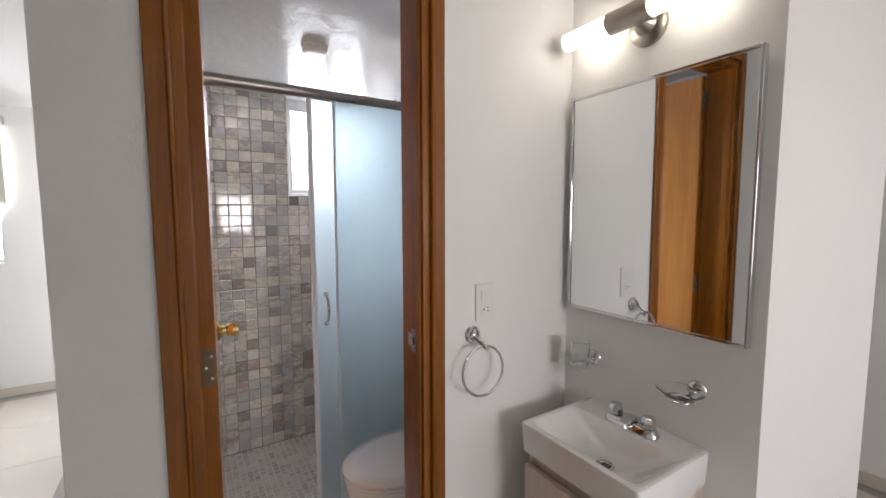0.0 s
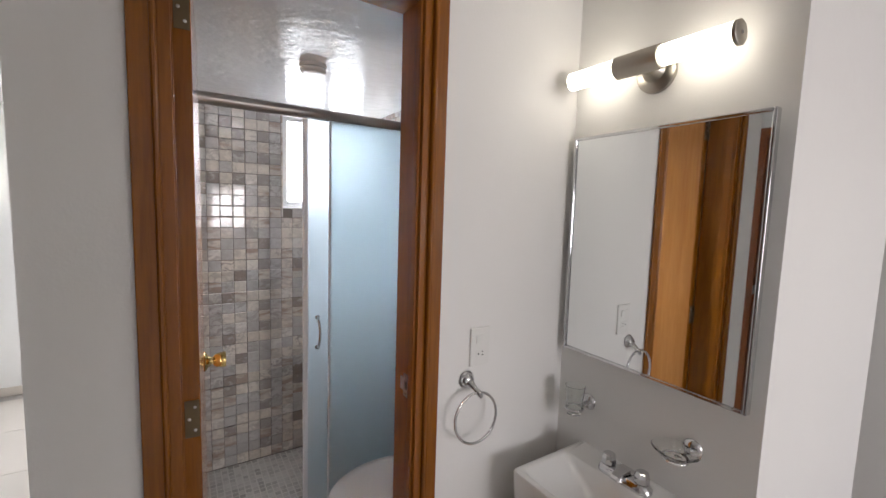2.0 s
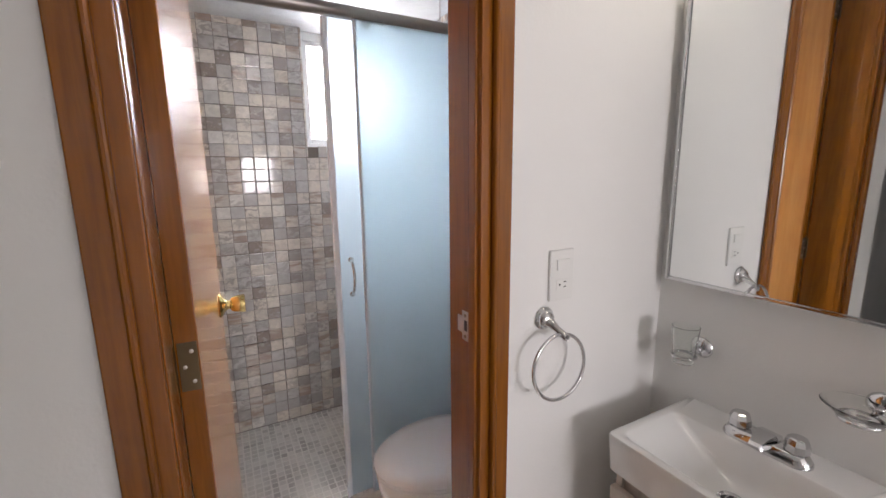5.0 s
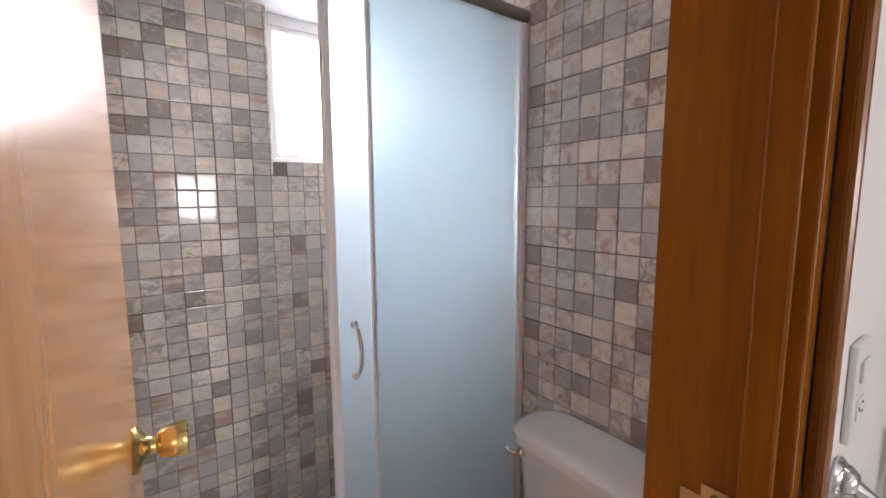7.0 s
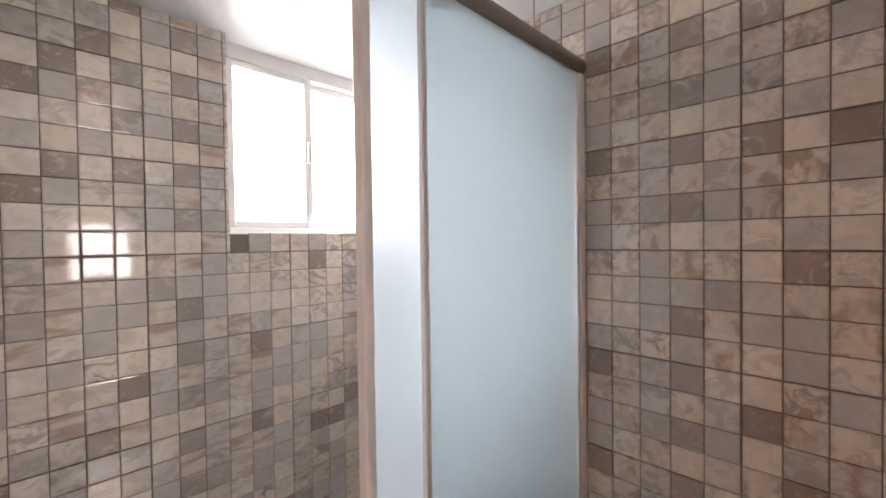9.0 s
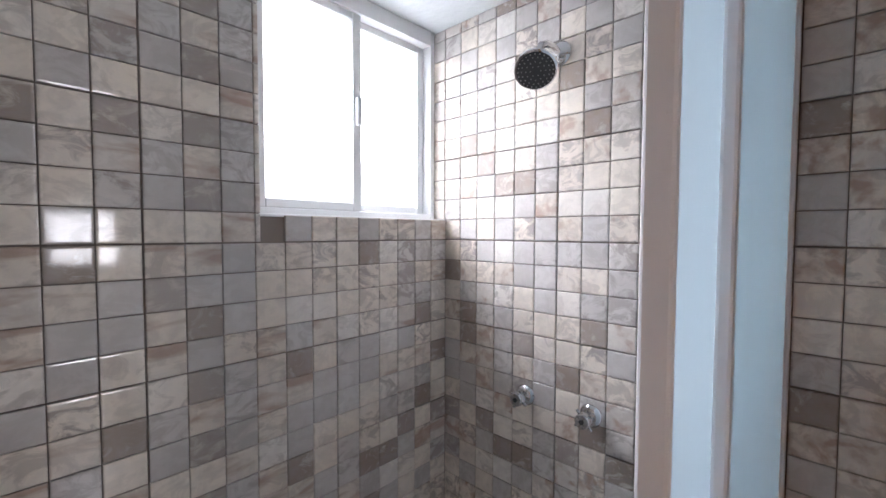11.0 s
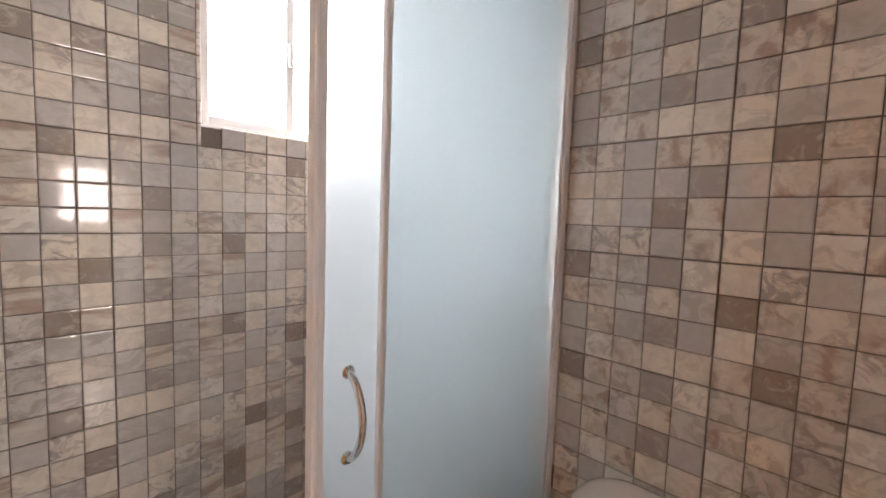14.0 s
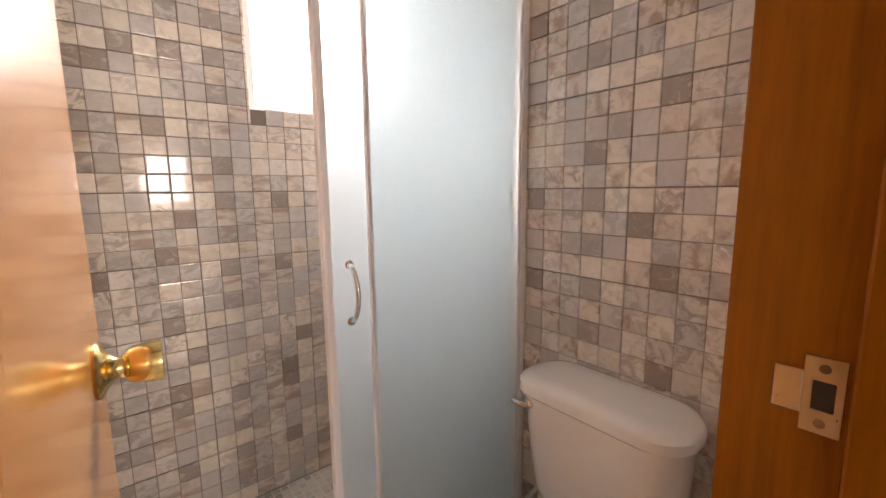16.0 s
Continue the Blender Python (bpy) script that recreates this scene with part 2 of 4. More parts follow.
def ground_glass(name, color, scatter, rough, share):
    """Frosted glass: part rough refraction, part scattered through."""
    m, n, links, b = graph(name)
    b.inputs["Base Color"].default_value, b.inputs["Roughness"].default_value = (*color, 1), rough
    b.inputs["IOR"].default_value, b.inputs["Transmission Weight"].default_value = 1.2, 0.85
    soft, both = n.new("ShaderNodeBsdfTranslucent"), n.new("ShaderNodeMixShader")
    soft.inputs["Color"].default_value = (*scatter, 1)
    links.new(b.outputs[0], both.inputs[1]), links.new(soft.outputs[0], both.inputs[2])
    both.inputs[0].default_value = share
    links.new(both.outputs[0], n["Material Output"].inputs["Surface"])
    return m


# Fixed pane's tone lifted to offset the dimmed sliding pane behind it.
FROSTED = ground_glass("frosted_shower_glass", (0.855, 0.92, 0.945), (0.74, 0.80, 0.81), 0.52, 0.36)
# Same glass as FROSTED, coloured darker to dim the sliding pane's over-bright strip.
DIMMED_GLASS = ground_glass("frosted_glass_dimmed", (0.67, 0.765, 0.815), (0.365, 0.425, 0.455), 0.52, 0.36)
WINDOW_GLASS = glass_material("frosted_window_glass", (0.97, 0.98, 0.98), 0.4, 1.2)
LIT = graph("lit_diffuser")
LIT[3].inputs["Emission Color"].default_value, LIT[3].inputs["Emission Strength"].default_value = (1.0, 0.92, 0.76, 1), 6.0
LIT = LIT[0]


# ---- mesh helpers ----
def part(name, bm, material, parent=None, label="", smooth=False):
    me = bpy.data.meshes.new(name)
    bmesh.ops.recalc_face_normals(bm, faces=bm.faces)
    bm.to_mesh(me)
    bm.free()
    if smooth:
        for f in me.polygons:
            f.use_smooth = True
        me.set_sharp_from_angle(angle=radians(40))
    me.materials.append(material)
    ob = new(name, me)
    if parent is not None:
        ob.parent = parent
    if label:
        ob["label"] = label
    return ob


def thing(name, label, category, group="", kind="", at=(0, 0, 0)):
    ob = new(name)
    ob.location = at
    ob.empty_display_size = 0.05
    return tagged(ob, label, category, group, kind)


def box(x0, x1, y0, y1, z0, z1, bevel=0.0, segments=2, bm=None):
    tmp = bmesh.new()
    bmesh.ops.create_cube(tmp, size=1, matrix=Matrix.Translation(((x0 + x1) / 2, (y0 + y1) / 2, (z0 + z1) / 2)) @ Matrix.Diagonal((x1 - x0, y1 - y0, z1 - z0, 1)))
    if bevel:
        bmesh.ops.bevel(tmp, geom=tmp.edges[:], offset=bevel, segments=segments, affect="EDGES", profile=0.5)
    return join(bm, tmp)


def join(bm, other):
    if bm is None:
        return other
    me = bpy.data.meshes.new("tmp")
    other.to_mesh(me)
    other.free()
    bm.from_mesh(me)
    bpy.data.meshes.remove(me)
    return bm


def turned(profile, segments=24, m=None, bm=None, cap=True):
    """A solid of revolution about z: profile is (radius, height) pairs."""
    tmp = bmesh.new()
    rings = [[tmp.verts.new((r * math.cos(2 * math.pi * i / segments), r * math.sin(2 * math.pi * i / segments), h)) for i in range(segments)] for r, h in profile]
    for a, c in zip(rings, rings[1:]):
        for i in range(segments):
            j = (i + 1) % segments
            tmp.faces.new((a[i], a[j], c[j], c[i]))
    if cap:
        tmp.faces.new(rings[0])
        tmp.faces.new(rings[-1])
    if m is not None:
        tmp.transform(m)
    return join(bm, tmp)


def tube(points, radius, segments=12, closed=False, bm=None):
    """A round bar along points."""
    tmp = bmesh.new()
    pts = [Vector(p) for p in points]
    rings = []
    count = len(pts)
    for i, p in enumerate(pts):
        a = pts[(i - 1) % count] if closed or i else p
        c = pts[(i + 1) % count] if closed or i < count - 1 else p
        q = (c - a).normalized().to_track_quat("Z", "Y") if abs((c - a).normalized().y) < 0.9 else (c - a).normalized().to_track_quat("Z", "X")
        rings.append([tmp.verts.new(p + q @ Vector((radius * math.cos(2 * math.pi * k / segments), radius * math.sin(2 * math.pi * k / segments), 0))) for k in range(segments)])
    pairs = list(zip(rings, rings[1:])) + ([(rings[-1], rings[0])] if closed else [])
    for a, c in pairs:
        off = min(range(segments), key=lambda o: (a[0].co - c[o].co).length)
        for k in range(segments):
            l = (k + 1) % segments
            tmp.faces.new((a[k], a[l], c[(l + off) % segments], c[(k + off) % segments]))
    if not closed:
        tmp.faces.new(rings[0])
        tmp.faces.new(rings[-1])
    return join(bm, tmp)


def loft(sections, bm=None, caps=True):
    """Joins closed outlines with the same number of points."""
    tmp = bmesh.new()
    rings = [[tmp.verts.new(p) for p in s] for s in sections]
    k = len(rings[0])
    for a, c in zip(rings, rings[1:]):
        for i in range(k):
            j = (i + 1) % k
            tmp.faces.new((a[i], a[j], c[j], c[i]))
    if caps:
        tmp.faces.new(rings[0])
        tmp.faces.new(rings[-1])
    return join(bm, tmp)


def structure(name, bm, material, label, category, smooth=False):
    return tagged(part(name, bm, material, smooth=smooth), label, category, kind="structure")


# ---- the large structure ----
wall = structure("wall_door", box(CORNER, -0.015, D, DI, 0, CEIL_H), WALL_PAINT, "white painted plaster wall beside the bathroom door", "wall")
structure("wall_door_side", box(0.585, R, D, DI, 0, CEIL_H), WALL_PAINT, "white painted plaster wall with switch and towel ring", "wall")
structure("wall_door_head", box(-0.015, 0.585, D, DI, 2.155, CEIL_H), WALL_PAINT, "white painted plaster above the door frame", "wall")
structure("wall_vanity", box(R, R + 0.84, NICHE, D + 0.1, 0, CEIL_H), WALL_PAINT, "white painted plaster wall round the vanity niche", "wall")
structure("wall_bath_right", box(R + 0.008, R + 0.14, D + 0.1, FAR + 0.2, 0, CEIL_H), GROUT, "wall with glazed greige mosaic-relief tiles", "wall")
structure("wall_bath_left", box(CORNER, LB - 0.008, DI, FAR + 0.2, 0, CEIL_H), WALL_PAINT, "wall between the bathroom and the passage", "wall")
bm = box(LB - 0.008, WIN_X, FAR + 0.008, FAR + 0.2, 0, CEIL_H)
bm = box(WIN_X, R + 0.008, FAR + 0.008, FAR + 0.2, 0, SILL - 0.004, bm=bm)
structure("wall_bath_far", bm, GROUT, "shower wall with glazed greige mosaic-relief tiles under the window", "wall")
structure("ceiling_bath", box(LB - 0.008, R + 0.008, DI, FAR + 0.2, CEIL_B, CEIL_B + 0.1), CEILING_PAINT, "glossy painted uneven bathroom ceiling", "ceiling")
structure("ceiling_hall", box(WEST - 2.2, EAST + 0.2, BACK - 0.2, FAR + 0.2, CEIL_H, CEIL_H + 0.1), HALL_CEILING, "white painted flat ceiling", "ceiling")
structure("ceiling_bedroom", box(WEST - 2.2, CORNER + 0.12, FAR + 0.2, BED + 0.2, CEIL_H, CEIL_H + 0.1), HALL_CEILING, "white painted bedroom ceiling", "ceiling")
FLOOR_HALL = structure("floor_hall", box(WEST - 2.2, EAST + 0.2, BACK - 0.2, BED + 0.2, -0.1, -0.004), FLOOR_GROUT, "glossy cream floor tiles", "floor")
bm = box(WEST - 2.2, -2.2, BED, BED + 0.15, 0, CEIL_H)
bm = box(-1.2, CORNER, BED, BED + 0.15, 0, CEIL_H, bm=bm)
bm = box(-2.2, -1.2, BED, BED + 0.15, 0, 1.07, bm=bm)
bm = box(-2.2, -1.2, BED, BED + 0.15, 2.12, CEIL_H, bm=bm)
structure("wall_bedroom_far", bm, WALL_PAINT, "white painted bedroom wall with a window", "wall")
structure("wall_bedroom_side", box(CORNER, CORNER + 0.12, FAR + 0.2, BED + 0.15, 0, CEIL_H), WALL_PAINT, "white painted bedroom side wall", "wall")
structure("wall_bedroom_west", box(WEST - 2.35, WEST - 2.2, 1.57, BED + 0.15, 0, CEIL_H), WALL_PAINT, "white painted bedroom wall", "wall")
structure("wall_bedroom_near", box(WEST - 2.35, WEST - 0.12, 1.45, 1.57, 0, CEIL_H), WALL_PAINT, "white painted wall of the bedroom", "wall")
bm = box(WEST - 0.12, WEST, 1.387, 1.57, 0, CEIL_H)
bm = box(WEST - 0.12, WEST, BACK, 0.45, 0, CEIL_H, bm=bm)
bm = box(WEST - 0.12, WEST, 0.45, 1.387, 2.13, CEIL_H, bm=bm)
structure("wall_passage", bm, WALL_PAINT, "white painted passage wall with a doorway", "wall")
bm = box(WEST - 2.35, WEST - 2.2, BACK, 1.57, 0, CEIL_H)
structure("wall_side_room", bm, WALL_PAINT, "white painted wall of the side room", "wall")
bm = box(WEST - 2.35, 0.48, BACK - 0.15, BACK, 0, CEIL_H)
bm = box(1.16, 1.48, BACK - 0.15, BACK, 0, CEIL_H, bm=bm)
bm = box(2.72, EAST + 0.15, BACK - 0.15, BACK, 0, CEIL_H, bm=bm)
# opening of the added wide window
bm = box(1.48, 2.72, BACK - 0.15, BACK, 0, 0.83, bm=bm)
bm = box(1.48, 2.72, BACK - 0.15, BACK, 1.97, CEIL_H, bm=bm)
bm = box(0.48, 1.16, BACK - 0.15, BACK, 0, 1.13, bm=bm)
bm = box(0.48, 1.16, BACK - 0.15, BACK, 1.81, CEIL_H, bm=bm)
structure("wall_hall_back", bm, WALL_PAINT, "white painted hall wall with two windows, the wide one added", "wall")
bm = box(EAST, EAST + 0.15, BACK, -1.42, 0, CEIL_H)
bm = box(EAST, EAST + 0.15, -0.08, 2.2, 0, CEIL_H, bm=bm)
bm = box(EAST, EAST + 0.15, -1.42, -0.08, 0, 0.78, bm=bm)
bm = box(EAST, EAST + 0.15, -1.42, -0.08, 2.02, CEIL_H, bm=bm)
structure("wall_hall_east", bm, WALL_PAINT, "white painted hall wall", "wall")
# Unseen added wall: keeps hall window light off the door wall's left part.
structure("shade_wall_hall", box(WEST, 0.40, -0.75, -0.63, 0, CEIL_H), WALL_PAINT, "white painted wall added out of view to shade the door wall", "wall")
structure("wall_hall_end", box(R + 0.14, EAST + 0.15, 2.0, 2.15, 0, CEIL_H), WALL_PAINT, "white painted wall closing the hall", "wall")
structure("baseboard_bedroom", box(WEST - 2.2, CORNER - 0.001, BED - 0.012, BED, 0, 0.07), BASE_TILE, "beige tile baseboard along the bedroom wall", "baseboard")
structure("baseboard_hall", box(EAST - 0.012, EAST, BACK, 2.0, 0, 0.07), BASE_TILE, "beige tile baseboard along the hall wall", "baseboard")
FLOOR_BATH = structure("floor_bath", box(LB, R, DI - 0.1, FAR, -0.003, 0.0), MOSAIC_GROUT, "printed mosaic floor tiles of the bathroom", "floor")


# ---- tile pieces ----
def wall_cells(owner, axis, plane, sign, u0, u1, z0, z1, tile_u, tile_z, material, near, holes=()):
    """The relief squares of a tiled wall: those in the stretch `near` are parts of their own, the rest one joined part."""
    gap, deep = 0.0009, 0.007
    rest = []
    pieces = 0
    rng = random.Random(axis * 7 + 3)
    i0, i1 = math.floor((u0 - tile_u) / CW), math.ceil((u1 - tile_u) / CW)
    j0, j1 = math.floor((z0 - tile_z) / CH), math.ceil((z1 - tile_z) / CH)
    for i in range(i0, i1):
        for j in range(j0, j1):
            a, c = tile_u + i * CW, tile_u + (i + 1) * CW
            e, f = tile_z + j * CH, tile_z + (j + 1) * CH
            # the joint between two tiles is wider than the groove inside one
            a += gap + (0.0008 if i % 6 == 0 else 0)
            c -= gap + (0.0008 if i % 6 == 5 else 0)
            e += gap + (0.0008 if j % 4 == 0 else 0)
            f -= gap + (0.0008 if j % 4 == 3 else 0)
            a, c, e, f = max(a, u0), min(c, u1), max(e, z0), min(f, z1)
            for h0, h1, g0, g1 in holes:
                if a < h1 and c > h0 and e < g1 and f > g0:
                    if a < h0:
                        c = min(c, h0)
                    elif e < g0:
                        f = min(f, g0)
                    else:
                        a = c
            if c - a < 0.006 or f - e < 0.006:
                continue
            tilt = [rng.gauss(0, 0.00016) for _ in range(3)]
            mid_u, mid_z = (a + c) / 2, (e + f) / 2
            n0, n1, m0, m1 = near
            if n0 < mid_u < n1 and m0 < mid_z < m1 and pieces < 300:
                key = (round(c - a, 4), round(f - e, 4))
                me = cell_mesh(axis, sign, *key, material)
                ob = new("tile", me)
                ob.location = (mid_u, plane, mid_z) if axis == 0 else (plane, mid_u, mid_z)
                ob.rotation_euler = (rng.gauss(0, 0.003), 0, rng.gauss(0, 0.003)) if axis == 0 else (0, rng.gauss(0, 0.003), rng.gauss(0, 0.003))
                ob.parent = owner
                pieces += 1
            else:
                rest.append((a, c, e, f, tilt))
    verts, faces = [], []
    for a, c, e, f, tilt in rest:
        k = len(verts)
        for d, s in ((deep, 0.0), (0.0014, 0.0), (0.0004, 0.0011), (0.0, 0.0038)):
            for q, (u, z) in enumerate(((a + s, e + s), (c - s, e + s), (c - s, f - s), (a + s, f - s))):
                off = d + (tilt[0] + (tilt[1] if q in (1, 2) else 0) + (tilt[2] if q > 1 else 0) if d < 0.005 else 0)
                p = plane - sign * off
                verts.append((u, p, z) if axis == 0 else (p, u, z))
        for r in (0, 4, 8):
            for q in range(4):
                t = (q + 1) % 4
                faces.append((k + r + q, k + r + t, k + r + 4 + t, k + r + 4 + q))
        faces.append((k + 12, k + 13, k + 14, k + 15))
    bm = bmesh.new()
    me = bpy.data.meshes.new("tmp")
    me.from_pydata(verts, [], faces)
    bm.from_mesh(me)
    bpy.data.meshes.remove(me)
    ob = part("tile_field", bm, material, owner)
    ob["kind"] = "stuff"
    return ob


CELLS = {}


def cell_mesh(axis, sign, width, height, material):
    if (axis, sign, width, height) not in CELLS:
        deep = 0.007
        verts, faces = [], []
        for d, s in ((deep, 0.0), (0.0014, 0.0), (0.0004, 0.0011), (0.0, 0.0038)):
            for u, z in ((-1, -1), (1, -1), (1, 1), (-1, 1)):
                p, q, r = u * (width / 2 - s), -sign * d, z * (height / 2 - s)
                verts.append((p, q, r) if axis == 0 else (q, p, r))
        for r in (0, 4, 8):
            for q in range(4):
                t = (q + 1) % 4
                faces.append((r + q, r + t, r + 4 + t, r + 4 + q))
        faces.append((12, 13, 14, 15))
        bm = bmesh.new()
        me = bpy.data.meshes.new("tile")
        me.from_pydata(verts, [], faces)
        bm.from_mesh(me)
        bmesh.ops.recalc_face_normals(bm, faces=bm.faces)
        bm.to_mesh(me)
        bm.free()
        me.materials.append(material)
        CELLS[axis, sign, width, height] = me
    return CELLS[axis, sign, width, height]


structure("backdrop", box(WIN_X - 1.2, R + 1.0, FAR + 1.3, FAR + 1.32, 0.0, 3.6), DAYLIGHT, "overcast daylight outside the shower window", "backdrop")


# ---- bathroom door ----
def door_frame(name, label, wood, x0, x1, top, y0, y1):
    """Jambs and casings round an opening in a wall that runs along x."""
    t = thing(name, label, "door frame", kind="structure")
    jy0, jy1 = y0 - 0.002, y1 + 0.018
    for a, c in ((x0 - 0.027, x0), (x1, x1 + 0.027)):
        part("jamb", box(a, c, jy0, jy1, 0, top, 0.002), wood, t)
    part("head_jamb", box(x0 - 0.027, x1 + 0.027, jy0, jy1, top, top + 0.027, 0.002), wood, t)
    for a, c, s in ((x0 - 0.068, x0 - 0.022, 1), (x1 + 0.022, x1 + 0.066, -1)):
        bm = box(a, c, y0 - 0.014, y0 - 0.003, 0, top + 0.066, 0.003)
        inner = c if s > 0 else a
        bm = tube([(inner - s * 0.006, y0 - 0.013, 0), (inner - s * 0.006, y0 - 0.013, top + 0.02)], 0.006, 10, bm=bm)
        part("casing", bm, wood, t)
    bm = box(x0 - 0.022, x1 + 0.022, y0 - 0.0138, y0 - 0.003, top + 0.022, top + 0.0655, 0.003)
    bm = tube([(x0 - 0.02, y0 - 0.013, top + 0.028), (x1 + 0.02, y0 - 0.013, top + 0.028)], 0.006, 10, bm=bm)
    part("head_casing", bm, wood, t)
    return t


def hinge_plate(parent, x0, x1, y, z):
    """A hinge leaf let into the door's edge, which faces -y."""
    h = part("hinge", box(x0, x1, y - 0.0016, y, z - 0.045, z + 0.045, 0.0005), OLD_BRASS, parent, "dull brass butt hinge")
    for dx, dz in ((0.006, -0.028), (-0.006, 0.0), (0.006, 0.028)):
        part("screw", turned([(0.0036, 0), (0.0036, 0.0008), (0.001, 0.0014)], 10, pose((x0 + x1) / 2 + dx, y - 0.0015, z + dz, 90, 0, 0)), STEEL, h)
    return h


def strike(parent, x, side, yc, zc):
    """A T-shaped strike plate with its latch hole, on a jamb that faces side."""
    a, c = (x - 0.0025, x - 0.0004) if side < 0 else (x + 0.0004, x + 0.0025)
    bm = box(a, c, yc - 0.022, yc - 0.017, zc - 0.033, zc + 0.033)
    bm = box(a, c, yc - 0.002, yc + 0.004, zc - 0.033, zc + 0.033, bm=bm)
    bm = box(a, c, yc - 0.017, yc - 0.002, zc + 0.013, zc + 0.033, bm=bm)
    bm = box(a, c, yc - 0.017, yc - 0.002, zc - 0.033, zc - 0.013, bm=bm)
    bm = box(a, c, yc + 0.004, yc + 0.024, zc - 0.019, zc + 0.019, 0.001, bm=bm)
    p = part("strike_plate", bm, STEEL, parent, "zinc strike plate")
    part("latch_hole", box(min(x, x + side * 0.0006), max(x, x + side * 0.0006), yc - 0.018, yc - 0.001, zc - 0.014, zc + 0.014), BLACK, p)
    for dz in (-0.024, 0.024):
        part("screw", turned([(0.004, 0), (0.004, 0.0008), (0.001, 0.0014)], 10, pose(a if side < 0 else c, yc - 0.009, zc + dz, 0, 90 * side, 0)), OLD_BRASS, p)


bath_frame = door_frame("door_1", "varnished reddish-brown wooden door frame of the bathroom", FRAME_WOOD, 0.013, 0.556, 2.125, D, DI)
part("door_stop", box(0.5492, 0.5565, 1.010, 1.038, 0, 2.124, 0.003), FRAME_WOOD, bath_frame)
part("door_stop", box(0.0125, 0.0152, 1.010, 1.038, 0, 2.124, 0.001), FRAME_WOOD, bath_frame)
strike(bath_frame, 0.556, -1, 1.064, 1.083)

leaf = thing("door_leaf", "open flush wooden door with glossy honey varnish", "door")
leaf.matrix_world = pose(0.0135, 1.1295, 0, 0, 0, -3.4)
part("panel", box(0.0, 0.036, 0.006, 0.558, 0.012, 2.112, 0.002), DOOR_WOOD, leaf)
part("hinge_edge", box(0.0, 0.0355, 0.0, 0.006, 0.012, 2.112, 0.001), FRAME_WOOD, leaf, "dark stained door edge")
for z in (0.28, 1.083, 2.0):
    hinge_plate(leaf, 0.004, 0.034, 0.0, z)
for sign, x in ((1, 0.036), (-1, 0.0)):
    prof = [(0.0, 0.0), (0.033, 0.0), (0.034, 0.002), (0.032, 0.005), (0.022, 0.010), (0.015, 0.016), (0.0125, 0.022), (0.0125, 0.026), (0.019, 0.030), (0.0225, 0.036), (0.025, 0.048), (0.0262, 0.062), (0.0255, 0.065), (0.022, 0.066), (0.010, 0.0652), (0.0, 0.065)]
    if sign < 0:
        prof = [(r, h * 0.55) for r, h in prof]
    k = part("door_knob", turned(prof, 32, pose(x, 0.495, 1.047, 0, 90 * sign, 0), cap=False), BRASS, leaf, "round polished brass knob", True)
part("latch_plate", box(0.007, 0.029, 0.5575, 0.5592, 1.018, 1.076, 0.0005), BRASS, leaf, "brass latch plate")
for z in (0.28, 1.083, 2.0):
    part("hinge_barrel", tube([(-0.004, -0.005, z - 0.042), (-0.004, -0.005, z + 0.042)], 0.0055), OLD_BRASS, leaf, "dull brass hinge barrel", True)

# ---- shower screen ----
scr = thing("shower_screen", "frosted sliding glass shower screen in aluminium profiles", "shower screen")
part("top_rail", tube([(LB + 0.001, TRACK, 1.978), (R - 0.001, TRACK, 1.978)], 0.0235, 24), RAIL_ALU, scr, "dark aluminium rail", True)
part("wall_profile", box(R - 0.024, R - 0.001, TRACK - 0.018, TRACK - 0.001, 0.05, 1.957, 0.003), ALUMINIUM, scr)
part("wall_profile", box(R - 0.034, R - 0.024, TRACK - 0.013, TRACK - 0.003, 0.05, 1.957, 0.002), ALUMINIUM, scr)
part("wall_profile", tube([(LB + 0.017, TRACK, 0.049), (LB + 0.017, TRACK, 1.957)], 0.016, 28), POLISHED, scr, "polished round wall profile", True)
fixed = part("fixed_pane", box(0.590, R - 0.030, TRACK - 0.012, TRACK - 0.006, 0.05, 1.957), FROSTED, scr)
part("edge_profile", box(0.580, 0.591, TRACK - 0.016, TRACK - 0.003, 0.05, 1.957, 0.003), ALUMINIUM, fixed)
slide = part("sliding_pane", box(0.492, 1.09, TRACK + 0.008, TRACK + 0.014, 0.056, 1.957), DIMMED_GLASS, scr)
part("stile", box(0.473, 0.482, TRACK + 0.000, TRACK + 0.022, 0.056, 1.957, 0.003), ALUMINIUM, slide)
part("stile", box(0.482, 0.494, TRACK + 0.004, TRACK + 0.018, 0.056, 1.957, 0.002), ALUMINIUM, slide)
part("stile", box(1.085, 1.10, TRACK + 0.004, TRACK + 0.018, 0.056, 1.957, 0.002), ALUMINIUM, slide)
pts = [(0.536, TRACK + 0.006 - 0.040 * math.sin(math.pi * k / 18) ** 0.55, 0.947 + 0.138 * k / 18) for k in range(19)]
hd = part("handle", tube(pts, 0.0062, 14), CHROME, slide, "bowed chrome pull handle", True)
for z in (0.947, 1.085):
    part("rosette", turned([(0.011, 0.0), (0.011, 0.003), (0.008, 0.006)], 16, pose(0.536, TRACK + 0.0075, z, 90, 0, 0)), CHROME, hd, smooth=True)
for x in (0.62, 1.02):
    part("roller_clip", box(x, x + 0.03, TRACK + 0.004, TRACK + 0.018, 1.935, 1.957, 0.002), STEEL, slide)
prof = [(TRACK - 0.042 + 0.084 * i / 10, 0.05 * math.sin(math.pi * i / 10) ** 0.5) for i in range(11)]
prof[0], prof[-1] = (TRACK - 0.042, 0.0), (TRACK + 0.042, 0.0)
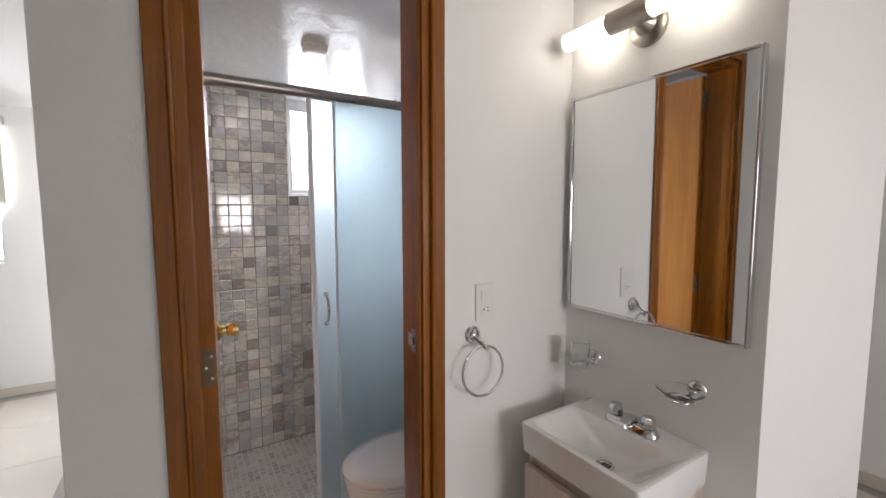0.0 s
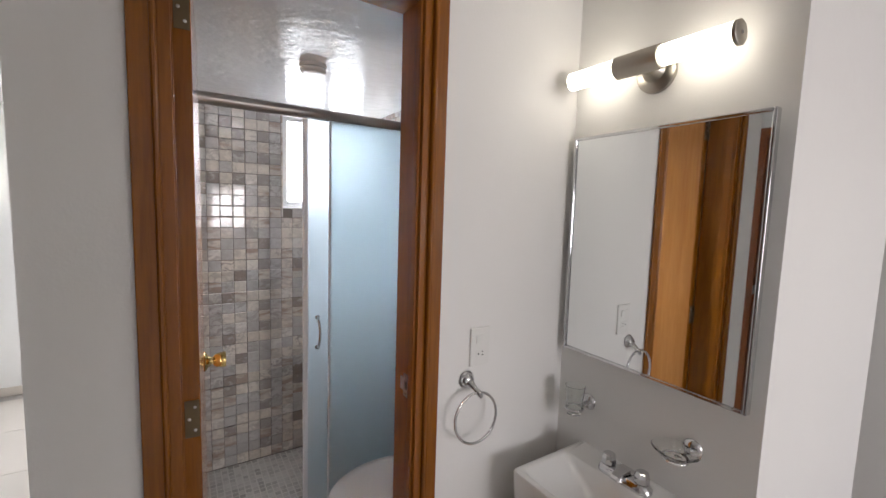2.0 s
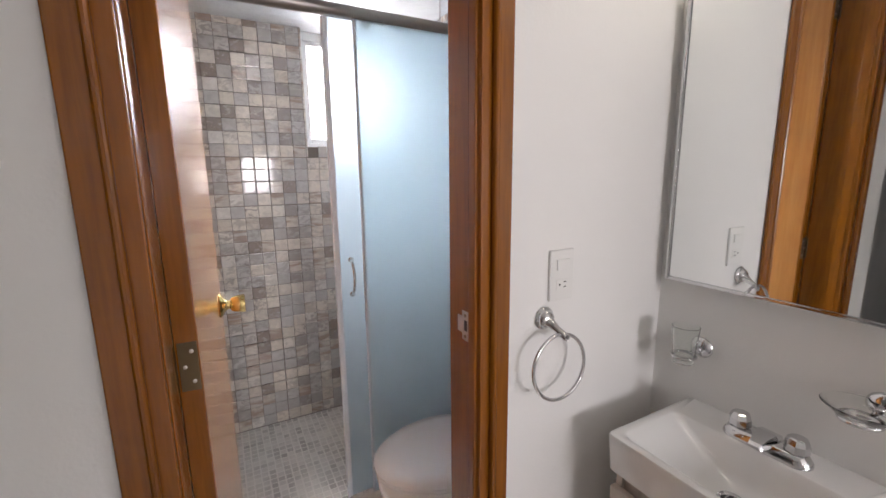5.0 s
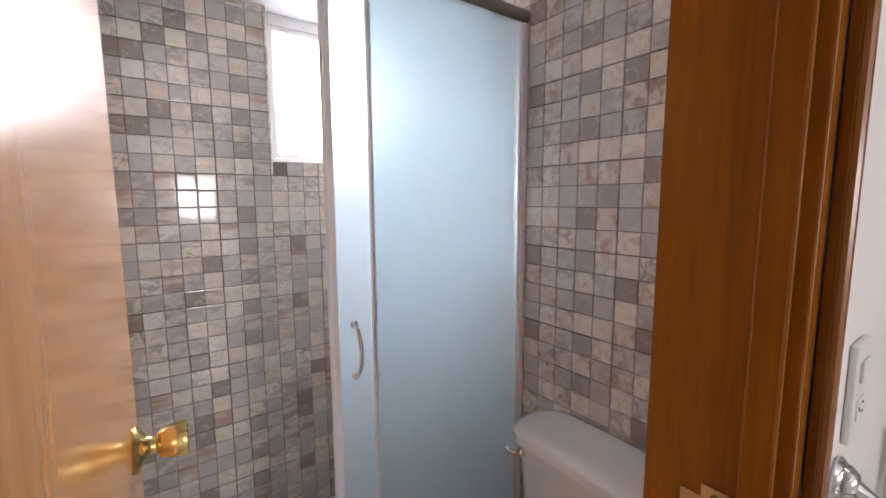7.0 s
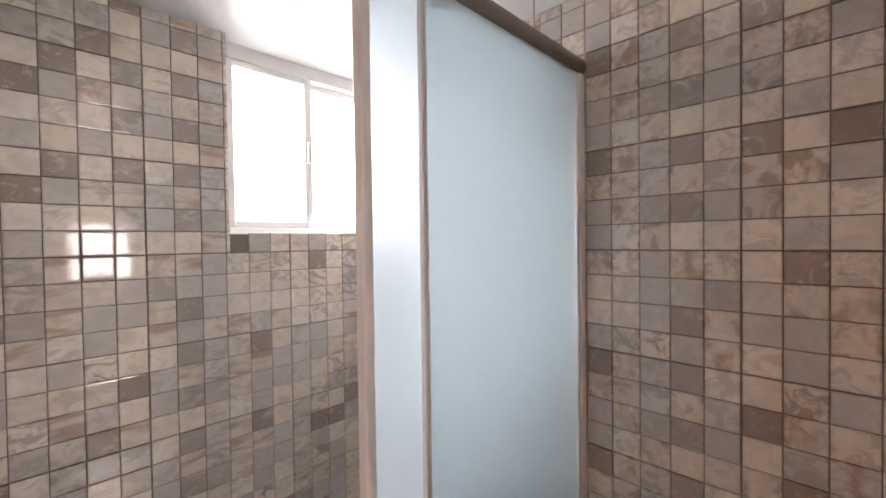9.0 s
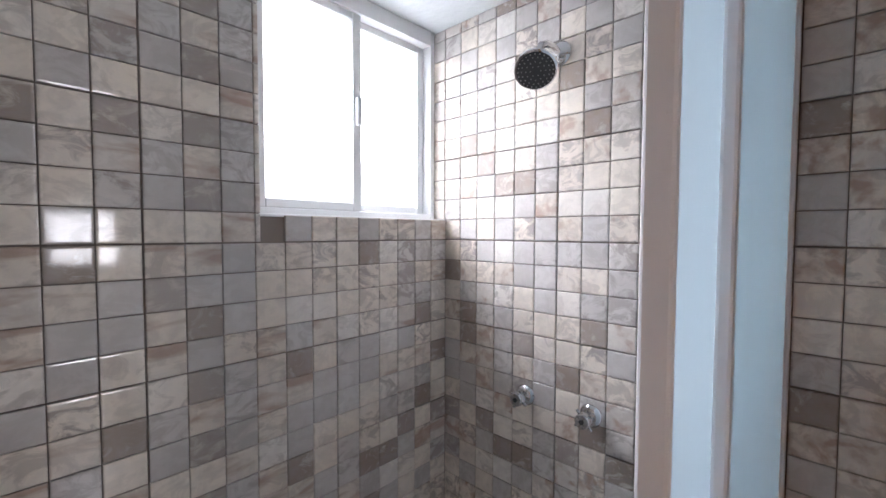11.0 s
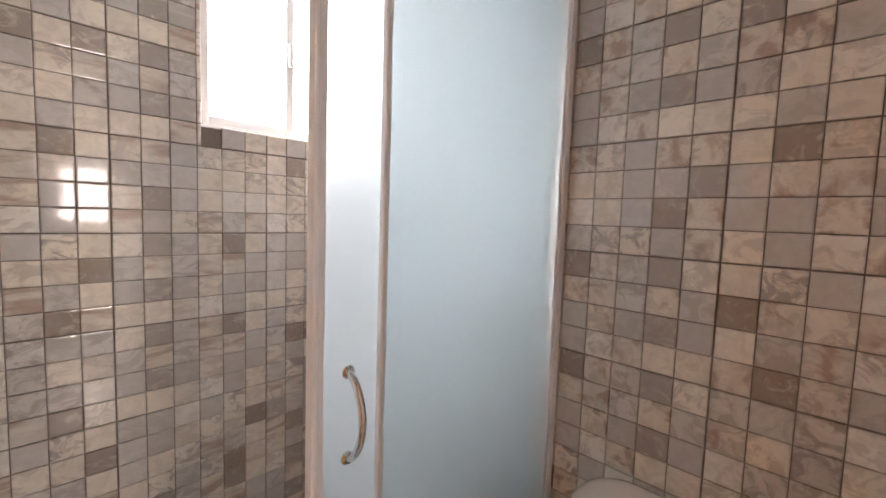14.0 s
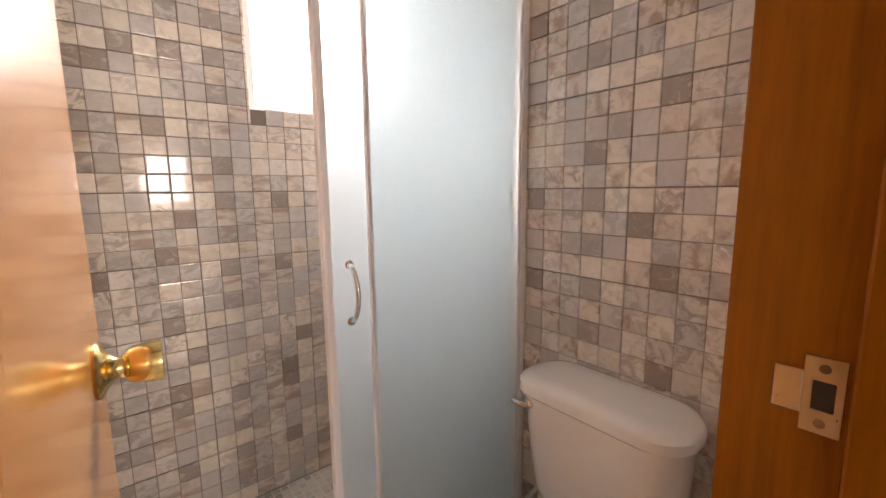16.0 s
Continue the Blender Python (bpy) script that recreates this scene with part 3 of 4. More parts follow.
structure("shower_kerb", loft([[(x, y, z) for y, z in prof] for x in (LB, R)]), KERB, "low rounded white kerb under the shower screen", "kerb", True)


# ---- shower window ----
def sliding_window():
    t = tagged(new("window_1"), "white aluminium sliding window with frosted panes", "window", kind="structure")
    y0 = FAR + 0.055
    x0, x1, z0, z1 = WIN_X, R - 0.004, SILL, CEIL_B
    for a, c, e, f in ((x0, x0 + 0.018, z0, z1), (x1 - 0.018, x1, z0, z1), (x0 + 0.018, x1 - 0.018, z0, z0 + 0.02), (x0 + 0.018, x1 - 0.018, z1 - 0.045, z1)):
        part("window_frame", box(a, c, y0, y0 + 0.06, e, f, 0.002), WINDOW_ALU, t)
    mid = 0.845
    for a, c, y in ((x0 + 0.018, mid + 0.014, y0 + 0.006), (mid - 0.014, x1 - 0.018, y0 + 0.034)):
        s = part("sash", box(a, a + 0.02, y, y + 0.018, z0 + 0.02, z1 - 0.045, 0.002), WINDOW_ALU, t)
        part("sash_stile", box(c - 0.026, c, y, y + 0.018, z0 + 0.02, z1 - 0.045, 0.002), WINDOW_ALU, s)
        part("sash_rail", box(a + 0.02, c - 0.026, y, y + 0.018, z0 + 0.02, z0 + 0.042, 0.002), WINDOW_ALU, s)
        part("sash_rail", box(a + 0.02, c - 0.026, y, y + 0.018, z1 - 0.065, z1 - 0.045, 0.002), WINDOW_ALU, s)
        pane = part("pane", box(a + 0.018, c - 0.024, y + 0.007, y + 0.011, z0 + 0.04, z1 - 0.063), WINDOW_GLASS, s, "frosted pane")
        pane.visible_shadow = False
    part("latch", box(mid - 0.006, mid + 0.008, y0 - 0.008, y0 + 0.008, 1.82, 1.895, 0.002), WINDOW_ALU, t, "white pull latch")
    return t


sliding_window()
structure("window_sill", box(WIN_X, R, FAR + 0.006, FAR + 0.056, SILL - 0.004, SILL + 0.003, 0.001), WINDOW_ALU, "pale window sill of the shower window", "window sill")
structure("window_sill_outer", box(WIN_X, R + 0.008, FAR + 0.056, FAR + 0.22, SILL - 0.004, SILL), WINDOW_ALU, "outer sill of the shower window", "window sill")

# ---- toilet ----
TY = 1.515
toilet = thing("toilet", "white glazed ceramic toilet with closed lid", "toilet")


def oval(cx, cy, back, front, ry, z, k=40):
    """An outline that is rounder and longer towards the front, -x."""
    out = []
    for i in range(k):
        a = 2 * math.pi * i / k
        x, y = math.cos(a), math.sin(a)
        out.append((cx + (front if x < 0 else back) * (abs(x) ** (1.0 if x < 0 else 0.7)) * (1 if x > 0 else -1), cy + ry * y, z))
    return out


def rounded(x0, x1, y0, y1, r, z, k=6):
    out = []
    for cx, cy, a0 in ((x1 - r, y1 - r, 0), (x0 + r, y1 - r, 90), (x0 + r, y0 + r, 180), (x1 - r, y0 + r, 270)):
        for i in range(k + 1):
            a = radians(a0 + 90 * i / k)
            out.append((cx + r * math.cos(a), cy + r * math.sin(a), z))
    return out


cx = 0.745
part("bowl", loft([oval(0.84, TY, 0.26, 0.26, 0.115, 0.0), oval(0.84, TY, 0.25, 0.245, 0.105, 0.04), oval(0.84, TY, 0.25, 0.225, 0.098, 0.16), oval(0.81, TY, 0.27, 0.235, 0.115, 0.215), oval(0.77, TY, 0.29, 0.25, 0.15, 0.275),
                   oval(cx, TY, 0.30, 0.248, 0.178, 0.34), oval(cx, TY, 0.30, 0.254, 0.186, 0.385), oval(cx, TY, 0.29, 0.25, 0.182, 0.398)]), CERAMIC, toilet, smooth=True)
part("seat", loft([oval(cx, TY, 0.19, 0.250, 0.182, 0.40), oval(cx, TY, 0.195, 0.258, 0.189, 0.405), oval(cx, TY, 0.195, 0.258, 0.189, 0.413), oval(cx, TY, 0.19, 0.254, 0.185, 0.417)]), SEAT_PLASTIC, toilet, smooth=True)
part("lid", loft([oval(cx, TY, 0.195, 0.256, 0.188, 0.4195), oval(cx, TY, 0.20, 0.262, 0.194, 0.424), oval(cx, TY, 0.20, 0.262, 0.194, 0.431), oval(cx, TY, 0.192, 0.252, 0.186, 0.439), oval(cx, TY, 0.15, 0.20, 0.145, 0.445), oval(cx, TY, 0.07, 0.10, 0.07, 0.447)]), SEAT_PLASTIC, toilet, smooth=True)
for dy in (-0.07, 0.07):
    part("seat_hinge", turned([(0.016, 0), (0.016, 0.016), (0.012, 0.022)], 16, pose(0.925, TY + dy, 0.40)), SEAT_PLASTIC, toilet, smooth=True)
part("tank", loft([rounded(0.99, R - 0.014, TY - 0.175, TY + 0.175, 0.045, 0.385), rounded(0.975, R - 0.014, TY - 0.185, TY + 0.185, 0.05, 0.42), rounded(0.955, R - 0.014, TY - 0.2, TY + 0.2, 0.065, 0.56), rounded(0.945, R - 0.014, TY - 0.21, TY + 0.21, 0.07, 0.705)]), CERAMIC, toilet, smooth=True)
tank_lid = [(0.0, 0.705), (-0.006, 0.711), (-0.006, 0.735), (0.002, 0.746), (0.016, 0.752), (0.04, 0.754)]
part("tank_lid", loft([rounded(0.936 + o, R - 0.008 - max(o, 0) * 0.4, TY - 0.222 - o * -1, TY + 0.222 - o, 0.085 - max(o, 0) * 0.8, z, 8) for o, z in tank_lid]), CERAMIC, toilet, smooth=True)
lever = part("flush_lever", tube([(0.95, TY + 0.165, 0.678), (0.935, TY + 0.167, 0.678), (0.93, TY + 0.177, 0.679), (0.928, TY + 0.205, 0.681)], 0.007, 12), CHROME, toilet, "chrome flush lever", True)
part("lever_boss", turned([(0.014, 0), (0.014, 0.006), (0.008, 0.01)], 18, pose(0.949, TY + 0.165, 0.678, 0, -90, 0)), CHROME, lever, smooth=True)
part("label_slot", box(0.60, 0.6145, TY + 0.03, TY + 0.055, 0.115, 0.128), BLACK, toilet, "small dark slot in the foot")
hose = thing("supply_hose", "braided steel water hose behind the toilet", "hose")
part("hose", tube([(R - 0.006, 1.80, 0.2), (R - 0.05, 1.80, 0.2), (R - 0.06, 1.785, 0.26), (R - 0.06, 1.74, 0.33), (R - 0.07, 1.68, 0.386)], 0.007, 10), STEEL, hose, smooth=True)
part("stop_valve", turned([(0.02, 0), (0.02, 0.004), (0.009, 0.006), (0.009, 0.03), (0.014, 0.032), (0.014, 0.045)], 16, pose(R - 0.0012, 1.80, 0.2, 0, -90, 0)), CHROME, hose, smooth=True)

# ---- vanity ----
vanity = thing("vanity_cabinet", "pale wood-grain vanity cabinet under the basin", "cabinet")
part("side_panel", box(0.862, R - 0.001, 0.520, 0.536, 0.10, 0.736, 0.001), PALE_WOOD, vanity)
part("side_panel", box(0.862, R - 0.001, 0.868, 0.884, 0.10, 0.736, 0.001), PALE_WOOD, vanity)
part("back_panel", box(R - 0.02, R - 0.002, 0.537, 0.867, 0.12, 0.735), PALE_WOOD, vanity)
part("bottom_panel", box(0.863, R - 0.021, 0.537, 0.867, 0.10, 0.116), PALE_WOOD, vanity)
part("top_rail", box(0.870, 0.888, 0.537, 0.867, 0.66, 0.7355), PALE_WOOD, vanity)
vd = part("door", box(0.842, 0.860, 0.521, 0.884, 0.105, 0.698, 0.0015), PALE_WOOD, vanity)
part("badge", box(0.8408, 0.8422, 0.548, 0.574, 0.676, 0.682, 0.0004), STEEL, vd, "small metal badge bar")

basin = thing("wash_basin", "white ceramic rectangular wash basin on the cabinet", "basin")
rings = [rounded(0.845, R - 0.002, 0.520, 0.880, 0.02, 0.7375), rounded(0.834, R - 0.001, 0.510, 0.890, 0.016, 0.745), rounded(0.830, R - 0.001, 0.507, 0.893, 0.012, 0.826), rounded(0.832, R - 0.001, 0.509, 0.891, 0.012, 0.831), rounded(0.836, R - 0.0012, 0.513, 0.887, 0.012, 0.833),
         rounded(0.849, 1.048, 0.527, 0.873, 0.02, 0.833), rounded(0.852, 1.044, 0.531, 0.869, 0.022, 0.8305), rounded(0.857, 1.037, 0.552, 0.848, 0.028, 0.814), rounded(0.866, 1.024, 0.590, 0.800, 0.04, 0.785), rounded(0.882, 1.006, 0.630, 0.750, 0.05, 0.764), rounded(0.91, 0.985, 0.655, 0.722, 0.03, 0.757), rounded(0.935, 0.972, 0.672, 0.706, 0.015, 0.7555)]
part("bowl", loft(rings), CERAMIC, basin, smooth=True)
dr = part("drain", turned([(0.0, 0.0), (0.024, 0.0), (0.026, 0.003), (0.024, 0.006), (0.018, 0.005), (0.016, 0.002), (0.0, 0.002)], 28, pose(0.953, 0.688, 0.7565), cap=False), CHROME, basin, "chrome drain ring", True)
part("strainer", turned([(0.0, 0.0), (0.0155, 0.0), (0.0155, 0.0015), (0.0, 0.0015)], 20, pose(0.953, 0.688, 0.7588), cap=False), BLACK, dr, "dark open strainer")
for k in range(3):
    part("strainer_bar", box(0.939, 0.967, 0.679 + 0.009 * k - 0.001, 0.679 + 0.009 * k + 0.001, 0.7604, 0.7614), CHROME, dr)

faucet = thing("faucet", "chrome two-handle basin faucet with faceted knobs", "faucet")
FY, FX, FZ = 0.693, 1.078, 0.8335


def stadium(x, half_y, r, z, k=8):
    out = []
    for i in range(k + 1):
        a = math.pi * i / k
        out.append((x + r * math.cos(a), FY + half_y + r * math.sin(a), z))
    for i in range(k + 1):
        a = math.pi + math.pi * i / k
        out.append((x + r * math.cos(a), FY - half_y + r * math.sin(a), z))
    return out


part("base_plate", loft([stadium(FX, 0.054, 0.028, FZ), stadium(FX, 0.054, 0.0275, FZ + 0.006), stadium(FX, 0.052, 0.021, FZ + 0.020), stadium(FX, 0.05, 0.018, FZ + 0.022)]), CHROME, faucet, smooth=True)
spout = [[(FX + 0.02 - d, FY - w, z0), (FX + 0.02 - d, FY + w, z0), (FX + 0.02 - d, FY + w * 0.72, z1), (FX + 0.02 - d, FY - w * 0.72, z1)] for d, w, z0, z1 in ((0.0, 0.026, FZ + 0.016, FZ + 0.030), (0.02, 0.024, FZ + 0.016, FZ + 0.036), (0.045, 0.019, FZ + 0.016, FZ + 0.032), (0.066, 0.015, FZ + 0.014, FZ + 0.026), (0.072, 0.013, FZ + 0.015, FZ + 0.021))]
part("spout", loft(spout), CHROME, faucet)
for s in (-1, 1):
    st = part("knob", turned([(0.018, 0.0), (0.0215, 0.003), (0.021, 0.018), (0.0175, 0.029), (0.014, 0.031), (0.0, 0.0315)], 8, pose(FX, FY + s * 0.052, FZ + 0.022, 0, 0, 11), cap=False), CHROME, faucet, "faceted chrome knob")
    part("collar", turned([(0.016, 0.0), (0.013, 0.008)], 20, pose(FX, FY + s * 0.052, FZ + 0.019)), CHROME, st, smooth=True)

mirror = thing("mirror", "rectangular wall mirror in a thin chrome frame", "mirror")
part("backing", box(R - 0.026, R - 0.008, 0.440, 0.958, 1.150, 1.818), PLASTIC, mirror)
part("glass", box(1.1125, 1.1139, 0.435, 0.963, 1.145, 1.823), MIRROR, mirror)
for a, c, e, f in ((0.426, 0.4345, 1.136, 1.832), (0.9635, 0.972, 1.136, 1.832), (0.4345, 0.9635, 1.136, 1.1445), (0.4345, 0.9635, 1.8235, 1.832)):
    part("frame_bar", box(1.107, R - 0.012, a, c, e, f, 0.0025), CHROME, mirror)

for y in (0.5, 0.9):
    part("wall_clip", box(R - 0.0085, R + 0.0, y, y + 0.03, 1.80, 1.815), STEEL, mirror)
mirror.matrix_world = Matrix.Translation((1.1125, 0.70, 1.48)) @ pose(0, 0, 0, 0, -0.3, -0.85) @ Matrix.Translation((-1.1125, -0.70, -1.48))

lamp = thing("vanity_lamp", "brushed nickel vanity lamp with two lit white tubes", "wall lamp")
part("base_disc", turned([(0.0, -0.001), (0.054, -0.001), (0.056, 0.004), (0.055, 0.012), (0.050, 0.016), (0.0, 0.018)], 36, pose(R - 0.001, 0.725, 1.982, 0, -90, 0), cap=False), NICKEL, lamp, smooth=True)
part("arm", turned([(0.034, 0.0), (0.020, 0.018), (0.017, 0.06)], 24, pose(R - 0.017, 0.728, 1.988, 0, -90, 0)), NICKEL, lamp, smooth=True)
part("sleeve", turned([(0.0, 0.0), (0.026, 0.0), (0.0305, 0.002), (0.0305, 0.128), (0.026, 0.13), (0.0, 0.13)], 32, pose(1.06, 0.797, 1.995, 90, 0, 0), cap=False), NICKEL, lamp, smooth=True)
part("diffuser", tube([(1.06, 0.502, 1.995), (1.06, 0.6668, 1.995)], 0.0262, 28), LIT, lamp, "glowing white tube", True)
part("diffuser", tube([(1.06, 0.7975, 1.995), (1.06, 0.952, 1.995)], 0.0262, 28), LIT, lamp, "glowing white tube", True)
cap = part("end_cap", turned([(0.0, 0.0), (0.0265, 0.0), (0.028, 0.0015), (0.028, 0.009), (0.026, 0.0105), (0.0, 0.0105)], 28, pose(1.06, 0.502, 1.995, 90, 0, 0), cap=False), NICKEL, lamp, smooth=True)
part("end_screw", turned([(0.004, 0), (0.004, 0.002), (0.002, 0.003)], 12, pose(1.06, 0.4915, 1.995, 90, 0, 0)), CHROME, cap, smooth=True)
part("end_cap", turned([(0.0, 0.0), (0.0265, 0.0), (0.0275, 0.0015), (0.026, 0.004), (0.0, 0.004)], 28, pose(1.06, 0.952, 1.995, -90, 0, 0), cap=False), NICKEL, lamp, smooth=True)

# ---- fittings on the walls ----
plate = thing("switch_plate", "white plastic wall plate with switch and socket", "wall switch")
sp = part("plate", box(0.736, 0.807, D - 0.008, D - 0.0002, 1.125, 1.242, 0.003), PLASTIC, plate)
part("rocker", box(0.7535, 0.7905, D - 0.0115, D - 0.0078, 1.196, 1.221, 0.0015), PLASTIC, plate, "white rocker switch")
so = part("socket", box(0.7535, 0.7905, D - 0.0095, D - 0.0078, 1.150, 1.175, 0.0008), PLASTIC, plate, "white socket insert")
for dz in (-0.0055, 0.0055):
    part("slot", box(0.775, 0.7825, D - 0.0099, D - 0.0094, 1.1625 + dz - 0.0011, 1.1625 + dz + 0.0011), BLACK, so)
part("slot", turned([(0.0026, 0), (0.0026, 0.0006)], 12, pose(0.7635, D - 0.0094, 1.1625, 90, 0, 0)), BLACK, so)

ring = thing("towel_ring", "chrome towel ring on a flared wall bracket", "towel ring")
rb = part("bracket", turned([(0.0, 0.0), (0.0255, 0.0), (0.027, 0.003), (0.024, 0.007), (0.021, 0.009), (0.0205, 0.013), (0.014, 0.02), (0.0, 0.022)], 28, pose(0.727, D - 0.0005, 1.088, 90, 0, 0), cap=False), CHROME, ring, smooth=True)
part("post", loft([[(0.727 + r * math.cos(a) + d * 0.2, D - 0.012 - d, 1.088 + r * math.sin(a) - d * 0.55) for a in [2 * math.pi * k / 14 for k in range(14)]] for d, r in ((0.0, 0.016), (0.012, 0.0115), (0.03, 0.008), (0.046, 0.009), (0.052, 0.007))]), CHROME, ring, smooth=True)
part("ring", tube([(0.728 + 0.0735 * math.sin(2 * math.pi * k / 48), 0.945 + 0.004 * math.cos(2 * math.pi * k / 48), 0.992 + 0.0735 * math.cos(2 * math.pi * k / 48)) for k in range(48)], 0.0042, 12, True), CHROME, ring, smooth=True)


def wall_post(owner, y, z):
    p = part("wall_flange", turned([(0.0, 0.0), (0.025, 0.0), (0.0265, 0.003), (0.024, 0.008), (0.016, 0.014), (0.0, 0.016)], 24, pose(R - 0.0005, y, z, 0, -90, 0), cap=False), CHROME, owner, smooth=True)
    part("post", tube([(R - 0.010, y, z), (R - 0.03, y, z - 0.004)], 0.0075), CHROME, p, smooth=True)


tumbler = thing("tumbler_holder", "clear glass tumbler in a chrome wall holder", "tumbler holder")
wall_post(tumbler, 0.874, 0.976)
GX, GY = 1.083, 0.886
part("holder_ring", tube([(GX + 0.0275 * math.cos(2 * math.pi * k / 32), GY + 0.0275 * math.sin(2 * math.pi * k / 32), 0.963) for k in range(32)], 0.0032, 10, True), CHROME, tumbler, smooth=True)
part("holder_arm", tube([(R - 0.03, 0.874, 0.972), (GX + 0.026, GY - 0.003, 0.963)], 0.005), CHROME, tumbler, smooth=True)
part("glass", turned([(0.0, 0.0), (0.021, 0.0), (0.0235, 0.003), (0.026, 0.04), (0.0315, 0.095), (0.0300, 0.0955), (0.0245, 0.04), (0.021, 0.012), (0.0, 0.011)], 32, pose(GX, GY, 0.943), cap=False), CLEAR, tumbler, "clear glass tumbler", True)

soap = thing("soap_dish", "clear glass soap dish in a chrome wall holder", "soap dish")
wall_post(soap, 0.548, 0.985)
SX, SY = 1.083, 0.562
part("holder_ring", tube([(SX + 0.03 * math.cos(2 * math.pi * k / 32), SY + 0.03 * math.sin(2 * math.pi * k / 32), 0.968) for k in range(32)], 0.0034, 10, True), CHROME, soap, smooth=True)
part("holder_arm", tube([(R - 0.03, 0.548, 0.981), (SX + 0.028, SY - 0.008, 0.968)], 0.005), CHROME, soap, smooth=True)
part("dish", turned([(0.0, 0.0), (0.022, 0.0), (0.027, 0.004), (0.040, 0.016), (0.052, 0.026), (0.0505, 0.0275), (0.038, 0.019), (0.024, 0.009), (0.0, 0.006)], 36, pose(SX - 0.002, SY, 0.964) @ Matrix.Diagonal((1.0, 1.12, 1.1, 1)), cap=False), CLEAR, soap, "clear pressed glass dish", True)

# ---- shower fittings ----
head = thing("shower", "chrome shower head on a bent wall arm", "shower head")
part("flange", turned([(0.0, 0.0), (0.030, 0.0), (0.031, 0.003), (0.026, 0.009), (0.013, 0.014), (0.0, 0.015)], 28, pose(R - 0.0005, 2.318, 1.975, 0, -90, 0), cap=False), CHROME, head, smooth=True)
part("arm", tube([(R - 0.01, 2.318, 1.975), (1.11, 2.322, 1.985), (1.09, 2.326, 1.986), (1.073, 2.33, 1.978), (1.064, 2.333, 1.962), (1.060, 2.335, 1.945)], 0.0095, 14), CHROME, head, smooth=True)
hm = look((1.060, 2.335, 1.940), (0.985, 2.295, 1.845))
bell = part("bell", turned([(0.012, 0.012), (0.014, 0.0), (0.022, -0.012), (0.040, -0.028), (0.049, -0.038), (0.049, -0.046), (0.044, -0.048)], 32, hm), CHROME, head, smooth=True)
part("spray_face", turned([(0.0, -0.046), (0.0445, -0.046), (0.0445, -0.0487), (0.0, -0.0505)], 32, hm, cap=False), surface("grey_spray_face", (0.045, 0.045, 0.047), 0.4, grain=40), bell, "dark grey spray face", True)
for r, count in ((0.012, 6), (0.022, 12), (0.032, 18), (0.040, 24)):
    bm = None
    for k in range(count):
        a = 2 * math.pi * k / count
        bm = turned([(0.0016, 0.0), (0.0011, -0.0022)], 6, hm @ pose(r * math.cos(a), r * math.sin(a), -0.0488), bm=bm)
    part("nozzle_ring", bm, STEEL, bell)

for y in (2.405, 2.222):
    v = thing("shower_valve", "chrome shower valve with a cross handle", "valve", "shower valves", at=(R, y, 1.09))
    part("flange", turned([(0.0, 0.0), (0.027, 0.0), (0.0285, 0.003), (0.026, 0.008), (0.018, 0.014), (0.0, 0.016)], 28, pose(-0.0005, 0, 0, 0, -90, 0), cap=False), CHROME, v, smooth=True)
    kb = part("handle", turned([(0.0, 0.012), (0.011, 0.012), (0.012, 0.02), (0.017, 0.026), (0.0185, 0.034), (0.0185, 0.048), (0.016, 0.052), (0.0, 0.053)], 28, pose(0, 0, 0, 0, -90, 0), cap=False), CHROME, v, smooth=True)
    for k in range(4):
        a = radians(25 if y > 2.3 else 48) + k * math.pi / 2
        part("handle_arm", tube([(-0.038, 0.014 * math.cos(a), 0.014 * math.sin(a)), (-0.039, 0.028 * math.cos(a), 0.028 * math.sin(a))], 0.0042, 10), CHROME, kb, smooth=True)
    part("index_dot", turned([(0.0, 0.0), (0.006, 0.0), (0.006, 0.0008), (0.0, 0.001)], 16, pose(-0.053, 0, 0, 0, -90, 0), cap=False), BLACK, kb, "dark index button")

det = thing("ceiling_detector", "round white plastic detector on the ceiling", "detector")
part("base", turned([(0.0, 0.0), (0.053, 0.0), (0.054, -0.003), (0.054, -0.014), (0.0, -0.015)], 36, pose(0.50, 1.83, CEIL_B - 0.0005), cap=False), PLASTIC, det, smooth=True)
part("cover", turned([(0.0, -0.015), (0.049, -0.015), (0.051, -0.018), (0.050, -0.028), (0.044, -0.034), (0.030, -0.036), (0.0, -0.037)], 36, pose(0.50, 1.83, CEIL_B - 0.0005), cap=False), PLASTIC, det, "slotted white cover", True)
wire = thing("wire", "thin grey wire hanging from the ceiling", "wire")
part("strand", tube([(0.94, 1.88, CEIL_B), (0.941, 1.881, 2.08), (0.94, 1.88, 2.0015)], 0.0014, 6), RAIL_ALU, wire)

# ---- passage, bedroom and hall ----
pf = thing("door_2", "dark reddish wooden door frame in the passage", "door frame", kind="structure")
part("jamb", box(WEST - 0.135, WEST + 0.002, 1.30, 1.385, 0, 2.10, 0.002), RED_WOOD, pf)
part("jamb", box(WEST - 0.135, WEST + 0.002, 0.451, 0.478, 0, 2.10, 0.002), RED_WOOD, pf)
part("head_jamb", box(WEST - 0.135, WEST + 0.002, 0.451, 1.385, 2.10, 2.127, 0.002), RED_WOOD, pf)
part("casing", box(WEST + 0.003, WEST + 0.012, 1.30, 1.392, 0, 2.165, 0.002), RED_WOOD, pf)
part("casing", box(WEST + 0.003, WEST + 0.014, 0.40, 0.468, 0, 2.165, 0.003), RED_WOOD, pf)
part("head_casing", box(WEST + 0.003, WEST + 0.0138, 0.468, 1.30, 2.11, 2.165, 0.003), RED_WOOD, pf)
